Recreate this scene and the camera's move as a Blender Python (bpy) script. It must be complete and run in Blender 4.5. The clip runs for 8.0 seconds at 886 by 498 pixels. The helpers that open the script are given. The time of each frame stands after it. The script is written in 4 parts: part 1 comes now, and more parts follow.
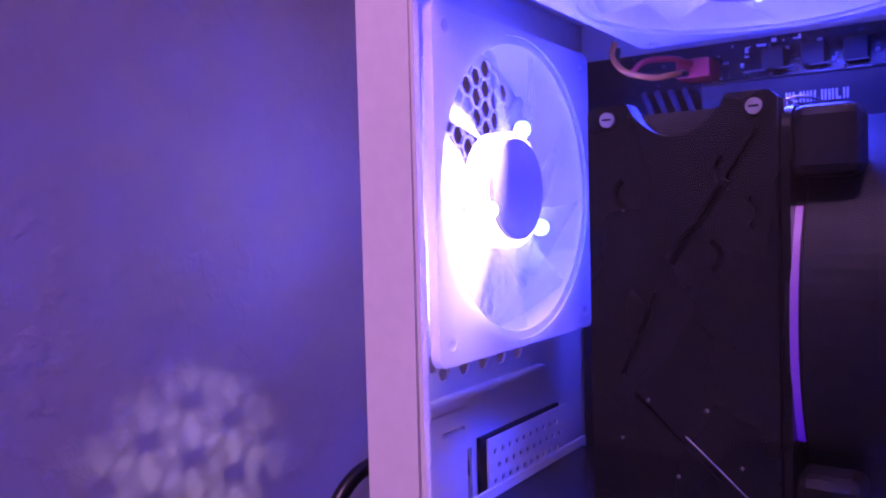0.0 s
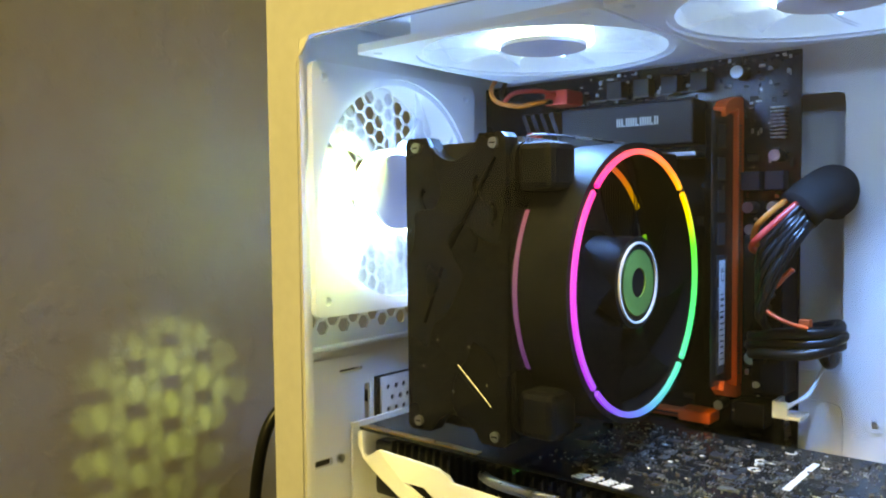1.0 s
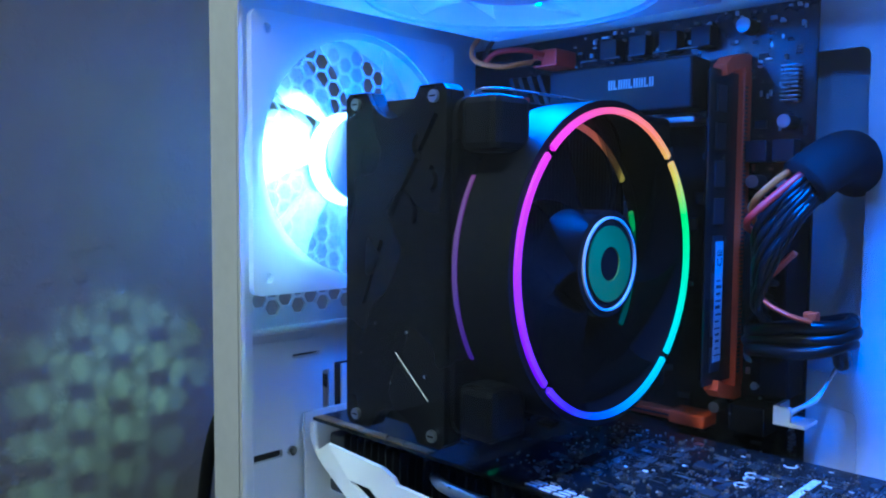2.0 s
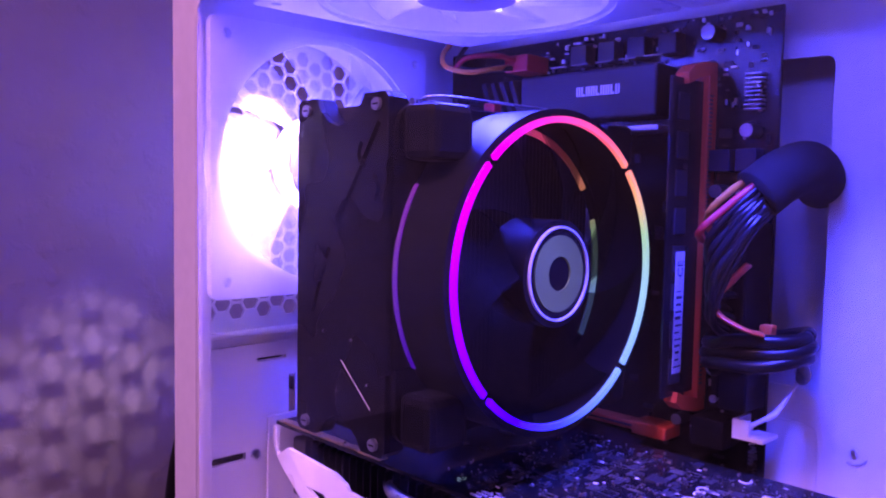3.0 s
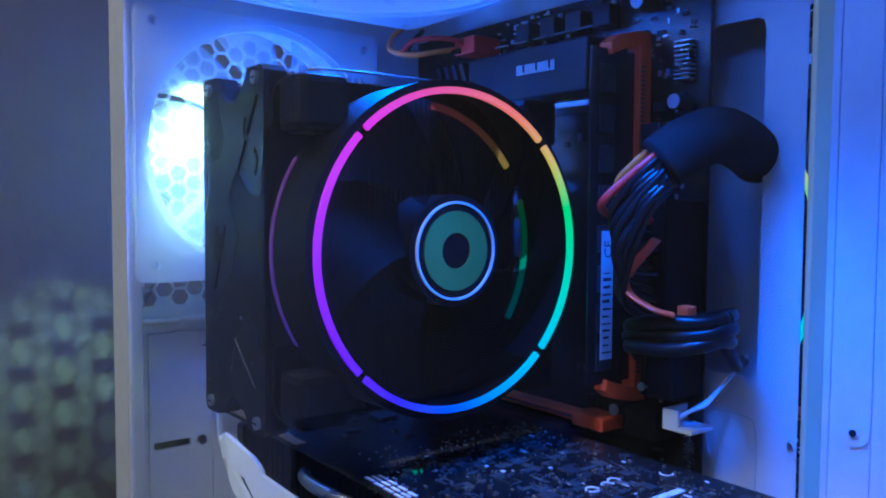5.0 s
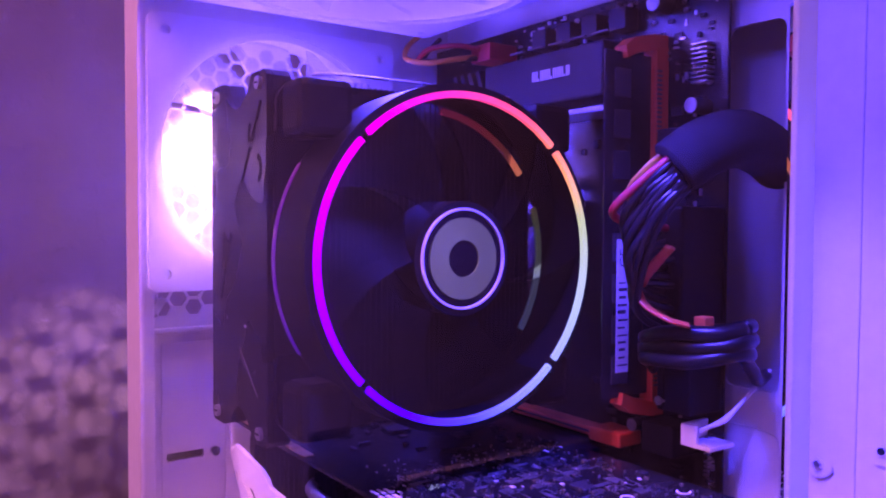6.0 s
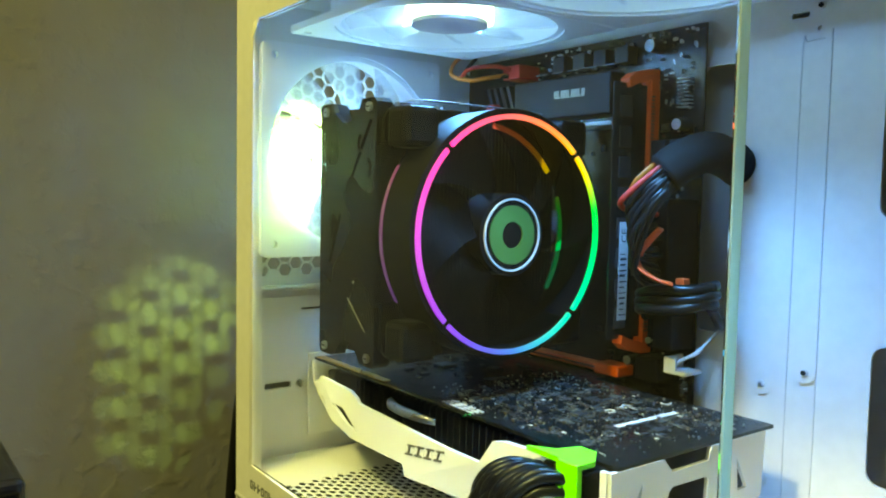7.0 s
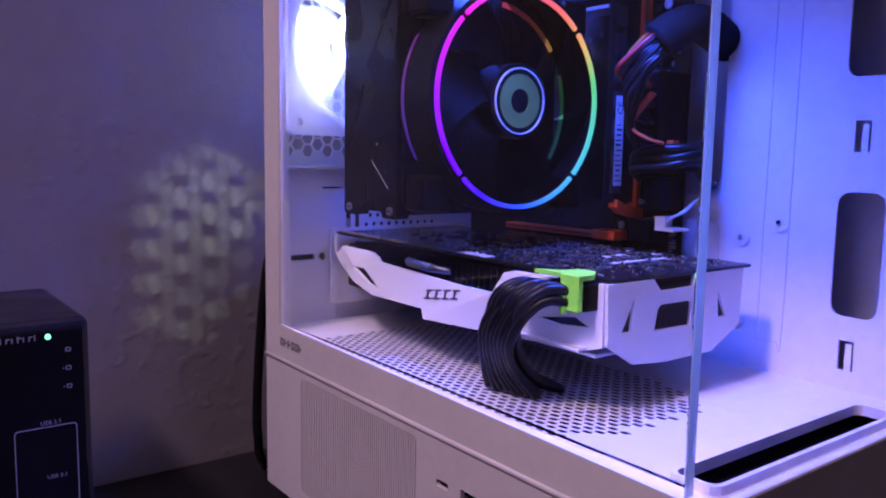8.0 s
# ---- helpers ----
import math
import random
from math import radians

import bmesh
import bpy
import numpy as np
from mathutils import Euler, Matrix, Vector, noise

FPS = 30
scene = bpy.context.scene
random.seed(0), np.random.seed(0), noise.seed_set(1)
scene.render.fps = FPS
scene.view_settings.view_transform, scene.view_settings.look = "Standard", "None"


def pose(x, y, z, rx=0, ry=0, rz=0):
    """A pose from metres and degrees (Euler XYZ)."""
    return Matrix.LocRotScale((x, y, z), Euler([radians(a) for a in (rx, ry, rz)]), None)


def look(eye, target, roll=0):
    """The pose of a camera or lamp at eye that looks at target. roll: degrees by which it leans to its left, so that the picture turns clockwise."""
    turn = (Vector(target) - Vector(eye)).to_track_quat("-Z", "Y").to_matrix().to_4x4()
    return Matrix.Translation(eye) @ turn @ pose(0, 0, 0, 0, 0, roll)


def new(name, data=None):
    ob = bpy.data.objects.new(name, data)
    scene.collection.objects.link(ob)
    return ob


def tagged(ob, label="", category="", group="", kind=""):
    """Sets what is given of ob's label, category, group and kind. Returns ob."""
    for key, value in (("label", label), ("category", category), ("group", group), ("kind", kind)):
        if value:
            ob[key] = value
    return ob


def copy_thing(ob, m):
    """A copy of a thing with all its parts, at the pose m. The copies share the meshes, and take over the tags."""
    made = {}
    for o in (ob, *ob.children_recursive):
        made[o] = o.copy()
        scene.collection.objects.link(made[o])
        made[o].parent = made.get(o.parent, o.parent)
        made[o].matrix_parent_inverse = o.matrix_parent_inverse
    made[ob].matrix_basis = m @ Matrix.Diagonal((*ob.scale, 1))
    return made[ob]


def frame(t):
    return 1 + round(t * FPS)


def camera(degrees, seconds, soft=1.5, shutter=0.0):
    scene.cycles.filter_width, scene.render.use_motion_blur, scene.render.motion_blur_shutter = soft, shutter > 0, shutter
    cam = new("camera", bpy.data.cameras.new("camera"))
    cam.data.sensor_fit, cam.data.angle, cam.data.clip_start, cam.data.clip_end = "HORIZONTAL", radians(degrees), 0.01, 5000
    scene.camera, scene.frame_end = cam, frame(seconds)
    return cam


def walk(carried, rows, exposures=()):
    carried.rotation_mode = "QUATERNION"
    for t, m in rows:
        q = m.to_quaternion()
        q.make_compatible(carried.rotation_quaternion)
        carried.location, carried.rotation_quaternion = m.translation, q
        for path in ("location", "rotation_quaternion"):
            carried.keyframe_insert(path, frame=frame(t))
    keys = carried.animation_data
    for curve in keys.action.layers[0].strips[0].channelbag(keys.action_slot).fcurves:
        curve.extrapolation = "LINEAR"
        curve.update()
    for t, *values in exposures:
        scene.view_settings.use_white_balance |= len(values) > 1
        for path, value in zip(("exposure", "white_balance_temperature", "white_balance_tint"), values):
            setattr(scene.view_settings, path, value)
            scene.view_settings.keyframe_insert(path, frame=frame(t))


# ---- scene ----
cam = camera(58.4, 8.0, soft=2.0)
PATH = [
    (0, (0.146, -0.271, 0.279), (-0.985, 1.377, 0.205), -1.5),
    (0.5, (0.205, -0.284, 0.274), (-0.984, 1.322, 0.206), -0.8),
    (1, (0.284, -0.303, 0.281), (-1.013, 1.216, 0.179), -0.6),
    (1.5, (0.288, -0.269, 0.275), (-1.071, 1.193, 0.146), -0.1),
    (2, (0.288, -0.243, 0.273), (-1.108, 1.183, 0.139), 0.4),
    (2.2, (0.293, -0.228, 0.279), (-1.108, 1.192, 0.134), 0.7),
    (3.3, (0.3075, -0.218, 0.2725), (-1.139, 1.157, 0.1435), 1.1),
    (3.5, (0.309, -0.210, 0.2655), (-1.144, 1.159, 0.1435), 1.25),
    (4, (0.324, -0.199, 0.2625), (-1.196, 1.096, 0.152), 0.95),
    (4.5, (0.3425, -0.1825, 0.2635), (-1.226, 1.053, 0.158), 0.4),
    (4.7, (0.348, -0.175, 0.2655), (-1.226, 1.053, 0.155), 0.35),
    (5.8, (0.342, -0.153, 0.258), (-1.288, 1.004, 0.183), 0.3),
    (6, (0.348, -0.153, 0.261), (-1.292, 0.989, 0.192), 0.3),
    (6.5, (0.373, -0.195, 0.261), (-1.244, 0.978, 0.166), 0.7),
    (7, (0.412, -0.244, 0.266), (-1.188, 0.949, 0.134), 1.1),
    (7.5, (0.428, -0.267, 0.246), (-1.157, 0.939, 0.066), 1.2),
    (8, (0.444, -0.281, 0.22), (-1.136, 0.921, -0.02), 1.0),
]
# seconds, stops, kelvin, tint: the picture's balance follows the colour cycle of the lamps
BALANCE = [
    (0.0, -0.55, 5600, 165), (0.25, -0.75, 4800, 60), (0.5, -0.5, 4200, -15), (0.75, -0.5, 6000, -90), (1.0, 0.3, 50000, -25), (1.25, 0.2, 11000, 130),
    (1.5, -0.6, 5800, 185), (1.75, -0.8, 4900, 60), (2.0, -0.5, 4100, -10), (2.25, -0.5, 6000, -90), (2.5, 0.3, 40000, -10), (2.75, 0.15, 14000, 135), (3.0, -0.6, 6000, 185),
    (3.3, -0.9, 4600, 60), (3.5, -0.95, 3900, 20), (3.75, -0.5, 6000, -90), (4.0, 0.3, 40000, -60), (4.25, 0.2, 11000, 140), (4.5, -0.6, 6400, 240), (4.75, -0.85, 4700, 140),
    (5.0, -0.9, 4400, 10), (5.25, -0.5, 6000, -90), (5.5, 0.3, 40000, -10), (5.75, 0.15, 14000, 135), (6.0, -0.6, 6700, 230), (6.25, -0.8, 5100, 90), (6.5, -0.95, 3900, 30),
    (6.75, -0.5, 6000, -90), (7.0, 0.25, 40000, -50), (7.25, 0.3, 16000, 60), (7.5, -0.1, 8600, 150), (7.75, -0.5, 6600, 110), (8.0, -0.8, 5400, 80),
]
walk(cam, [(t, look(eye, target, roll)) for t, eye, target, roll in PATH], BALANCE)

# ---- light ----
world = bpy.data.worlds.new("world")
world.use_nodes = True
world.node_tree.nodes["Background"].inputs[0].default_value = (0.5, 0.48, 0.6, 1)
world.node_tree.nodes["Background"].inputs[1].default_value = 0.005
scene.world = world
LED = (0.06, 0.18, 1.0)


def lamp(name, kind, place, energy, colour, size, target=None):
    data = bpy.data.lights.new(name, kind)
    data.energy, data.color = energy, colour
    if kind == "AREA":
        data.shape, data.size = "DISK", size
    else:
        data.shadow_soft_size = size
    ob = new(name, data)
    ob.matrix_world = look(place, target) if target else Matrix.Translation(place)
    return ob


lamp("room_light", "AREA", (0.30, -1.15, 1.62), 31.0, (1.0, 0.81, 0.56), 0.22, (0.15, 0, 0.1))
# diodes set round the hubs of the three lit fans
for a, power in ((200, 0.34), (80, 0.24), (320, 0.24)):
    u, v = 0.0236 * math.cos(radians(a)), 0.0236 * math.sin(radians(a))
    lamp("rear_fan_diode", "POINT", (-0.003, u, 0.29 + v), power, LED, 0.0034)
    lamp("top_fan_diode", "POINT", (0.084 - u, 0.004 + v, 0.3540), power * 0.36, LED, 0.0012)
    lamp("front_fan_diode", "POINT", (0.206 - u, 0.004 + v, 0.3540), power * 0.36, LED, 0.0012)
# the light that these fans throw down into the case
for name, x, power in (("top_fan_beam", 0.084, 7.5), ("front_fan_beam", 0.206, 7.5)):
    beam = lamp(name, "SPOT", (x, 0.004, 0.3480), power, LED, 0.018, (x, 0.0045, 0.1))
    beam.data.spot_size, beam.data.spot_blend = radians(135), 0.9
# added spots in the free space before the rear fan; they throw the rear panel's holes onto the wall
for y, power in ((-0.0165, 5.4), (-0.0105, 5.4)):
    pattern_spot = lamp("wall_pattern_spot", "SPOT", (0.021, y, 0.3490), power, (0.62, 0.84, 0.38), 0.0007, (-0.118, -0.096, 0.094))
    pattern_spot.data.spot_size, pattern_spot.data.spot_blend = radians(40), 0.8


# ---- materials ----
def material(name, colour, rough=0.5, metal=0.0, grain=0.0, scale=200.0, bump=0.0, bump_scale=600.0, spec=0.5, coat=0.0):
    m = bpy.data.materials.new(name)
    m.use_nodes = True
    nt = m.node_tree
    b = nt.nodes["Principled BSDF"]
    b.inputs["Base Color"].default_value = (*colour, 1)
    b.inputs["Roughness"].default_value = rough
    b.inputs["Metallic"].default_value = metal
    b.inputs["Specular IOR Level"].default_value = spec
    b.inputs["Coat Weight"].default_value = coat
    co = nt.nodes.new("ShaderNodeTexCoord")
    if grain:
        n = nt.nodes.new("ShaderNodeTexNoise")
        n.inputs["Scale"].default_value = scale
        n.inputs["Detail"].default_value = 6
        nt.links.new(co.outputs["Object"], n.inputs["Vector"])
        big = nt.nodes.new("ShaderNodeTexNoise")
        big.inputs["Scale"].default_value = scale / 9
        nt.links.new(co.outputs["Object"], big.inputs["Vector"])
        add = nt.nodes.new("ShaderNodeMath")
        add.operation = "ADD"
        nt.links.new(n.outputs["Fac"], add.inputs[0])
        nt.links.new(big.outputs["Fac"], add.inputs[1])
        r = nt.nodes.new("ShaderNodeMapRange")
        r.inputs["From Min"].default_value, r.inputs["From Max"].default_value = 0.7, 1.3
        r.inputs["To Min"].default_value, r.inputs["To Max"].default_value = 1 - grain, 1 + grain
        nt.links.new(add.outputs[0], r.inputs["Value"])
        mul = nt.nodes.new("ShaderNodeVectorMath")
        mul.operation = "SCALE"
        mul.inputs[0].default_value = colour
        nt.links.new(r.outputs[0], mul.inputs["Scale"])
        nt.links.new(mul.outputs[0], b.inputs["Base Color"])
        rr = nt.nodes.new("ShaderNodeMapRange")
        rr.inputs["From Min"].default_value, rr.inputs["From Max"].default_value = 0.3, 0.7
        rr.inputs["To Min"].default_value, rr.inputs["To Max"].default_value = max(0, rough - 0.08), min(1, rough + 0.08)
        nt.links.new(big.outputs["Fac"], rr.inputs["Value"])
        nt.links.new(rr.outputs[0], b.inputs["Roughness"])
    if bump:
        n = nt.nodes.new("ShaderNodeTexNoise")
        n.inputs["Scale"].default_value = bump_scale
        n.inputs["Detail"].default_value = 4
        nt.links.new(co.outputs["Object"], n.inputs["Vector"])
        bp = nt.nodes.new("ShaderNodeBump")
        bp.inputs["Strength"].default_value = bump
        bp.inputs["Distance"].default_value = 0.001
        nt.links.new(n.outputs["Fac"], bp.inputs["Height"])
        nt.links.new(bp.outputs[0], b.inputs["Normal"])
    return m


def glow(name, colour, strength, base=(0.8, 0.8, 0.8)):
    m = material(name, base, 0.4)
    b = m.node_tree.nodes["Principled BSDF"]
    b.inputs["Emission Color"].default_value = (*colour, 1)
    b.inputs["Emission Strength"].default_value = strength
    return m


def clear(name, colour, rough=0.0, ior=1.45):
    m = material(name, colour, rough)
    b = m.node_tree.nodes["Principled BSDF"]
    b.inputs["Transmission Weight"].default_value = 1.0
    b.inputs["IOR"].default_value = ior
    return m


def frosted(name, colour, glow_colour, glow_strength, clear_share=0.0):
    """Milky plastic that scatters the light of the diodes inside it."""
    m = material(name, colour, 0.45)
    nt = m.node_tree
    b = nt.nodes["Principled BSDF"]
    b.inputs["Emission Color"].default_value = (*glow_colour, 1)
    b.inputs["Emission Strength"].default_value = glow_strength
    tr = nt.nodes.new("ShaderNodeBsdfTranslucent")
    tr.inputs["Color"].default_value = (*colour, 1)
    mix = nt.nodes.new("ShaderNodeMixShader")
    mix.inputs[0].default_value = 0.55
    nt.links.new(b.outputs[0], mix.inputs[1])
    nt.links.new(tr.outputs[0], mix.inputs[2])
    thin = nt.nodes.new("ShaderNodeBsdfTransparent")
    see = nt.nodes.new("ShaderNodeMixShader")
    see.inputs[0].default_value = clear_share
    nt.links.new(mix.outputs[0], see.inputs[1])
    nt.links.new(thin.outputs[0], see.inputs[2])
    nt.links.new(see.outputs[0], nt.nodes["Material Output"].inputs["Surface"])
    return m


def ring_light(name, stops, strength):
    """Diodes of changing hue round a ring; the ring's axis is the object's x."""
    m = material(name, (0.06, 0.06, 0.06), 0.4)
    nt = m.node_tree
    b = nt.nodes["Principled BSDF"]
    co = nt.nodes.new("ShaderNodeTexCoord")
    sep = nt.nodes.new("ShaderNodeSeparateXYZ")
    at2 = nt.nodes.new("ShaderNodeMath")
    at2.operation = "ARCTAN2"
    nt.links.new(co.outputs["Object"], sep.inputs[0])
    nt.links.new(sep.outputs["Z"], at2.inputs[0])
    nt.links.new(sep.outputs["Y"], at2.inputs[1])
    r = nt.nodes.new("ShaderNodeMapRange")
    r.inputs["From Min"].default_value, r.inputs["From Max"].default_value = -math.pi, math.pi
    nt.links.new(at2.outputs[0], r.inputs["Value"])
    ramp = nt.nodes.new("ShaderNodeValToRGB")
    els = ramp.color_ramp.elements
    while len(els) < len(stops):
        els.new(0.5)
    for e, (p, c) in zip(els, stops):
        e.position, e.color = p, (*c, 1)
    nt.links.new(r.outputs[0], ramp.inputs[0])
    nt.links.new(ramp.outputs[0], b.inputs["Emission Color"])
    b.inputs["Emission Strength"].default_value = strength
    return m


WHITE = material("white_powder_coat", (0.70, 0.69, 0.69), 0.42, grain=0.05, scale=150, bump=0.08, bump_scale=2500)
WHITE_PLASTIC = material("white_plastic", (0.78, 0.78, 0.78), 0.35, grain=0.03, scale=90)
GLASS_EDGE = frosted("ground_glass_edge", (0.66, 0.72, 0.50), (0, 0, 0), 0.0, 0.30)
FROST = frosted("frosted_blade_plastic", (0.82, 0.84, 0.88), LED, 0.40, 0.74)
FROST_FRAME = frosted("frosted_frame_plastic", (0.8, 0.81, 0.85), LED, 0.07)
DIODES = glow("hub_diodes", (0.6, 0.75, 1.0), 9.0)
HUB_CAP = frosted("hub_cap_plastic", (0.3, 0.3, 0.4), LED, 0.03)
BLACK = material("black_plastic", (0.004, 0.004, 0.005), 0.50, grain=0.2, scale=300, spec=0.10)
BLACK_GLOSS = material("black_lacquer", (0.004, 0.004, 0.005), 0.26, grain=0.25, scale=200, spec=0.18)
BLADE_BLACK = frosted("smoked_blade_plastic", (0.004, 0.004, 0.005), (0, 0, 0), 0.0, 0.42)
BLADE_BLACK.node_tree.nodes["Principled BSDF"].inputs["Specular IOR Level"].default_value = 0.08
PCB = material("black_circuit_board", (0.010, 0.011, 0.011), 0.2, grain=0.4, scale=400, bump=0.15, bump_scale=900)
SILK = material("white_silkscreen", (0.6, 0.6, 0.58), 0.6, grain=0.1)
SOLDER = material("solder", (0.55, 0.53, 0.5), 0.3, 1.0, grain=0.2, scale=900)
GOLD = material("gilded_contact", (0.75, 0.5, 0.18), 0.3, 1.0, grain=0.1)
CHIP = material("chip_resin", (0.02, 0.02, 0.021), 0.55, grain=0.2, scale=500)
CERAMIC = material("brown_ceramic", (0.09, 0.075, 0.06), 0.5, grain=0.2)
STEEL = material("bright_steel", (0.6, 0.6, 0.62), 0.28, 1.0, grain=0.1, scale=400)
ALU_DARK = material("dark_anodised_aluminium", (0.025, 0.025, 0.029), 0.42, 0.6, grain=0.15, scale=500, bump=0.1, bump_scale=2000)
ALU = material("bare_aluminium", (0.55, 0.55, 0.57), 0.35, 1.0, grain=0.1, scale=500)
ORANGE = material("orange_plastic", (0.70, 0.09, 0.02), 0.4, grain=0.08, scale=300)
RED_CABLE = material("red_insulation", (0.55, 0.03, 0.02), 0.4, grain=0.1)
YELLOW_CABLE = material("orange_insulation", (0.62, 0.16, 0.02), 0.4, grain=0.1)
BLACK_CABLE = material("black_insulation", (0.006, 0.006, 0.006), 0.36, grain=0.2, scale=500, spec=0.3)
WHITE_CABLE = material("white_insulation", (0.75, 0.74, 0.72), 0.45, grain=0.06)
SLEEVE = material("woven_black_sleeve", (0.008, 0.008, 0.008), 0.8, spec=0.2, grain=0.4, scale=1500, bump=0.6, bump_scale=2500)
GREEN = material("fluorescent_green_plastic", (0.22, 0.80, 0.05), 0.4, grain=0.05)
PAPER = material("paper_label", (0.62, 0.62, 0.62), 0.6, grain=0.05)
DIM_PRINT = material("pale_grey_print", (0.34, 0.34, 0.35), 0.6)
INK = material("black_ink", (0.02, 0.02, 0.02), 0.6)
GREY_INK = material("dark_grey_print", (0.12, 0.12, 0.13), 0.5)
# near-black that stands in for the shade inside openings
HOLE_SHADE = material("opening_shade_black", (0.01, 0.01, 0.01), 0.9)
GLASS = clear("tempered_glass", (0.93, 0.97, 0.95))
CAP_BLUE = material("blue_coil_case", (0.02, 0.024, 0.04), 0.4, grain=0.1)
DESK = material("dark_desk_top", (0.012, 0.012, 0.013), 0.5, grain=0.4, scale=60, bump=0.15, bump_scale=900)
DOCK_BLACK = material("satin_black_case", (0.010, 0.010, 0.012), 0.38, grain=0.2, scale=300)
DOCK_GLOSS = material("gloss_black_front", (0.006, 0.006, 0.007), 0.12, coat=0.5)
BOARD_LIGHT = glow("white_board_diode", (0.9, 1.0, 0.95), 3.0)
STATUS_GREEN = glow("green_status_light", (0.05, 1.0, 0.25), 4.0)
FLOOR_MAT = material("room_floor", (0.16, 0.11, 0.07), 0.5, grain=0.25, scale=8)
CEIL_MAT = material("room_ceiling", (0.75, 0.74, 0.72), 0.8, grain=0.03, scale=5)

# rough trowelled plaster
PLASTER = material("painted_plaster", (0.26, 0.25, 0.25), 0.72, grain=0.05, scale=40)
nt = PLASTER.node_tree
co = nt.nodes.new("ShaderNodeTexCoord")
n1 = nt.nodes.new("ShaderNodeTexNoise")
n1.inputs["Scale"].default_value, n1.inputs["Detail"].default_value = 95, 5
n2 = nt.nodes.new("ShaderNodeTexNoise")
n2.inputs["Scale"].default_value = 14
mx = nt.nodes.new("ShaderNodeMath")
mx.operation = "MULTIPLY"
nt.links.new(co.outputs["Object"], n1.inputs["Vector"])
nt.links.new(co.outputs["Object"], n2.inputs["Vector"])
cr = nt.nodes.new("ShaderNodeMapRange")
cr.inputs["From Min"].default_value, cr.inputs["From Max"].default_value = 0.52, 0.68
nt.links.new(n1.outputs["Fac"], cr.inputs["Value"])
nt.links.new(cr.outputs[0], mx.inputs[0])
nt.links.new(n2.outputs["Fac"], mx.inputs[1])
bp = nt.nodes.new("ShaderNodeBump")
bp.inputs["Strength"].default_value, bp.inputs["Distance"].default_value = 0.36, 0.0012
nt.links.new(mx.outputs[0], bp.inputs["Height"])
nt.links.new(bp.outputs[0], nt.nodes["Principled BSDF"].inputs["Normal"])


# ---- building helpers ----
def part(name, bm, mat, parent=None, label="", smooth=False):
    me = bpy.data.meshes.new(name)
    bmesh.ops.recalc_face_normals(bm, faces=bm.faces)
    bm.to_mesh(me)
    bm.free()
    me.materials.append(mat)
    if smooth:
        for p in me.polygons:
            p.use_smooth = True
    ob = new(name, me)
    if parent:
        ob.parent = parent
    if label:
        ob["label"] = label
    return ob


def share(name, mesh, parent, m):
    ob = new(name, mesh)
    ob.parent = parent
    ob.matrix_basis = m
    return ob


def thing(name, label, category, place=(0, 0, 0), group="", kind=""):
    ob = new(name)
    ob.location = place
    return tagged(ob, label, category, group, kind)


def box(bm, x0, x1, y0, y1, z0, z1, bevel=0.0, seg=2, m=None):
    r = bmesh.ops.create_cube(bm, size=1)
    t = Matrix.LocRotScale(((x0 + x1) / 2, (y0 + y1) / 2, (z0 + z1) / 2), None, (x1 - x0, y1 - y0, z1 - z0))
    bmesh.ops.transform(bm, matrix=(m @ t) if m else t, verts=r["verts"])
    if bevel:
        es = list({e for v in r["verts"] for e in v.link_edges})
        bmesh.ops.bevel(bm, geom=es, offset=bevel, segments=seg, affect="EDGES", profile=0.5)
    return bm


AXES = {"x": pose(0, 0, 0, 0, 90, 0), "y": pose(0, 0, 0, -90, 0, 0), "z": Matrix.Identity(4)}


def cyl(bm, c, axis, r, h, seg=32, r2=None):
    """A closed round bar of length h centred on c."""
    m = Matrix.Translation(c) @ AXES[axis]
    bmesh.ops.create_cone(bm, cap_ends=True, segments=seg, radius1=r, radius2=r if r2 is None else r2, depth=h, matrix=m)
    return bm


def annulus(bm, c, r0, r1, x0, x1, a0=0.0, a1=360.0, seg=64):
    """A flat ring or an arc of one about the x axis."""
    full = abs(a1 - a0) >= 360
    n = max(3, int(seg * abs(a1 - a0) / 360))
    rows = []
    for i in range(n if full else n + 1):
        a = radians(a0 + (a1 - a0) * i / n)
        u, v = math.cos(a), math.sin(a)
        rows.append([bm.verts.new((c[0] + x, c[1] + r * u, c[2] + r * v)) for x, r in ((x0, r0), (x0, r1), (x1, r1), (x1, r0))])
    for i in range(n):
        p, q = rows[i], rows[(i + 1) % len(rows)]
        for k in range(4):
            bm.faces.new((p[k], p[(k + 1) % 4], q[(k + 1) % 4], q[k]))
    if not full:
        bm.faces.new(rows[0])
        bm.faces.new(rows[-1])
    return bm


def plate(bm, outer, holes, place, depth):
    """A sheet cut to an outline with holes; place(u, v, w) puts it into the world, w running through its depth."""
    flat = bmesh.new()
    for loop in (outer, *holes):
        vs = [flat.verts.new((u, v, 0)) for u, v in loop]
        for i in range(len(vs)):
            flat.edges.new((vs[i], vs[(i + 1) % len(vs)]))
    bmesh.ops.triangle_fill(flat, use_beauty=True, use_dissolve=False, edges=flat.edges[:], normal=(0, 0, 1))
    r = bmesh.ops.extrude_face_region(flat, geom=flat.faces[:])
    bmesh.ops.translate(flat, verts=[g for g in r["geom"] if isinstance(g, bmesh.types.BMVert)], vec=(0, 0, depth))
    back = {v: bm.verts.new(place(*v.co)) for v in flat.verts}
    for f in flat.faces:
        bm.faces.new([back[v] for v in f.verts])
    flat.free()
    return bm


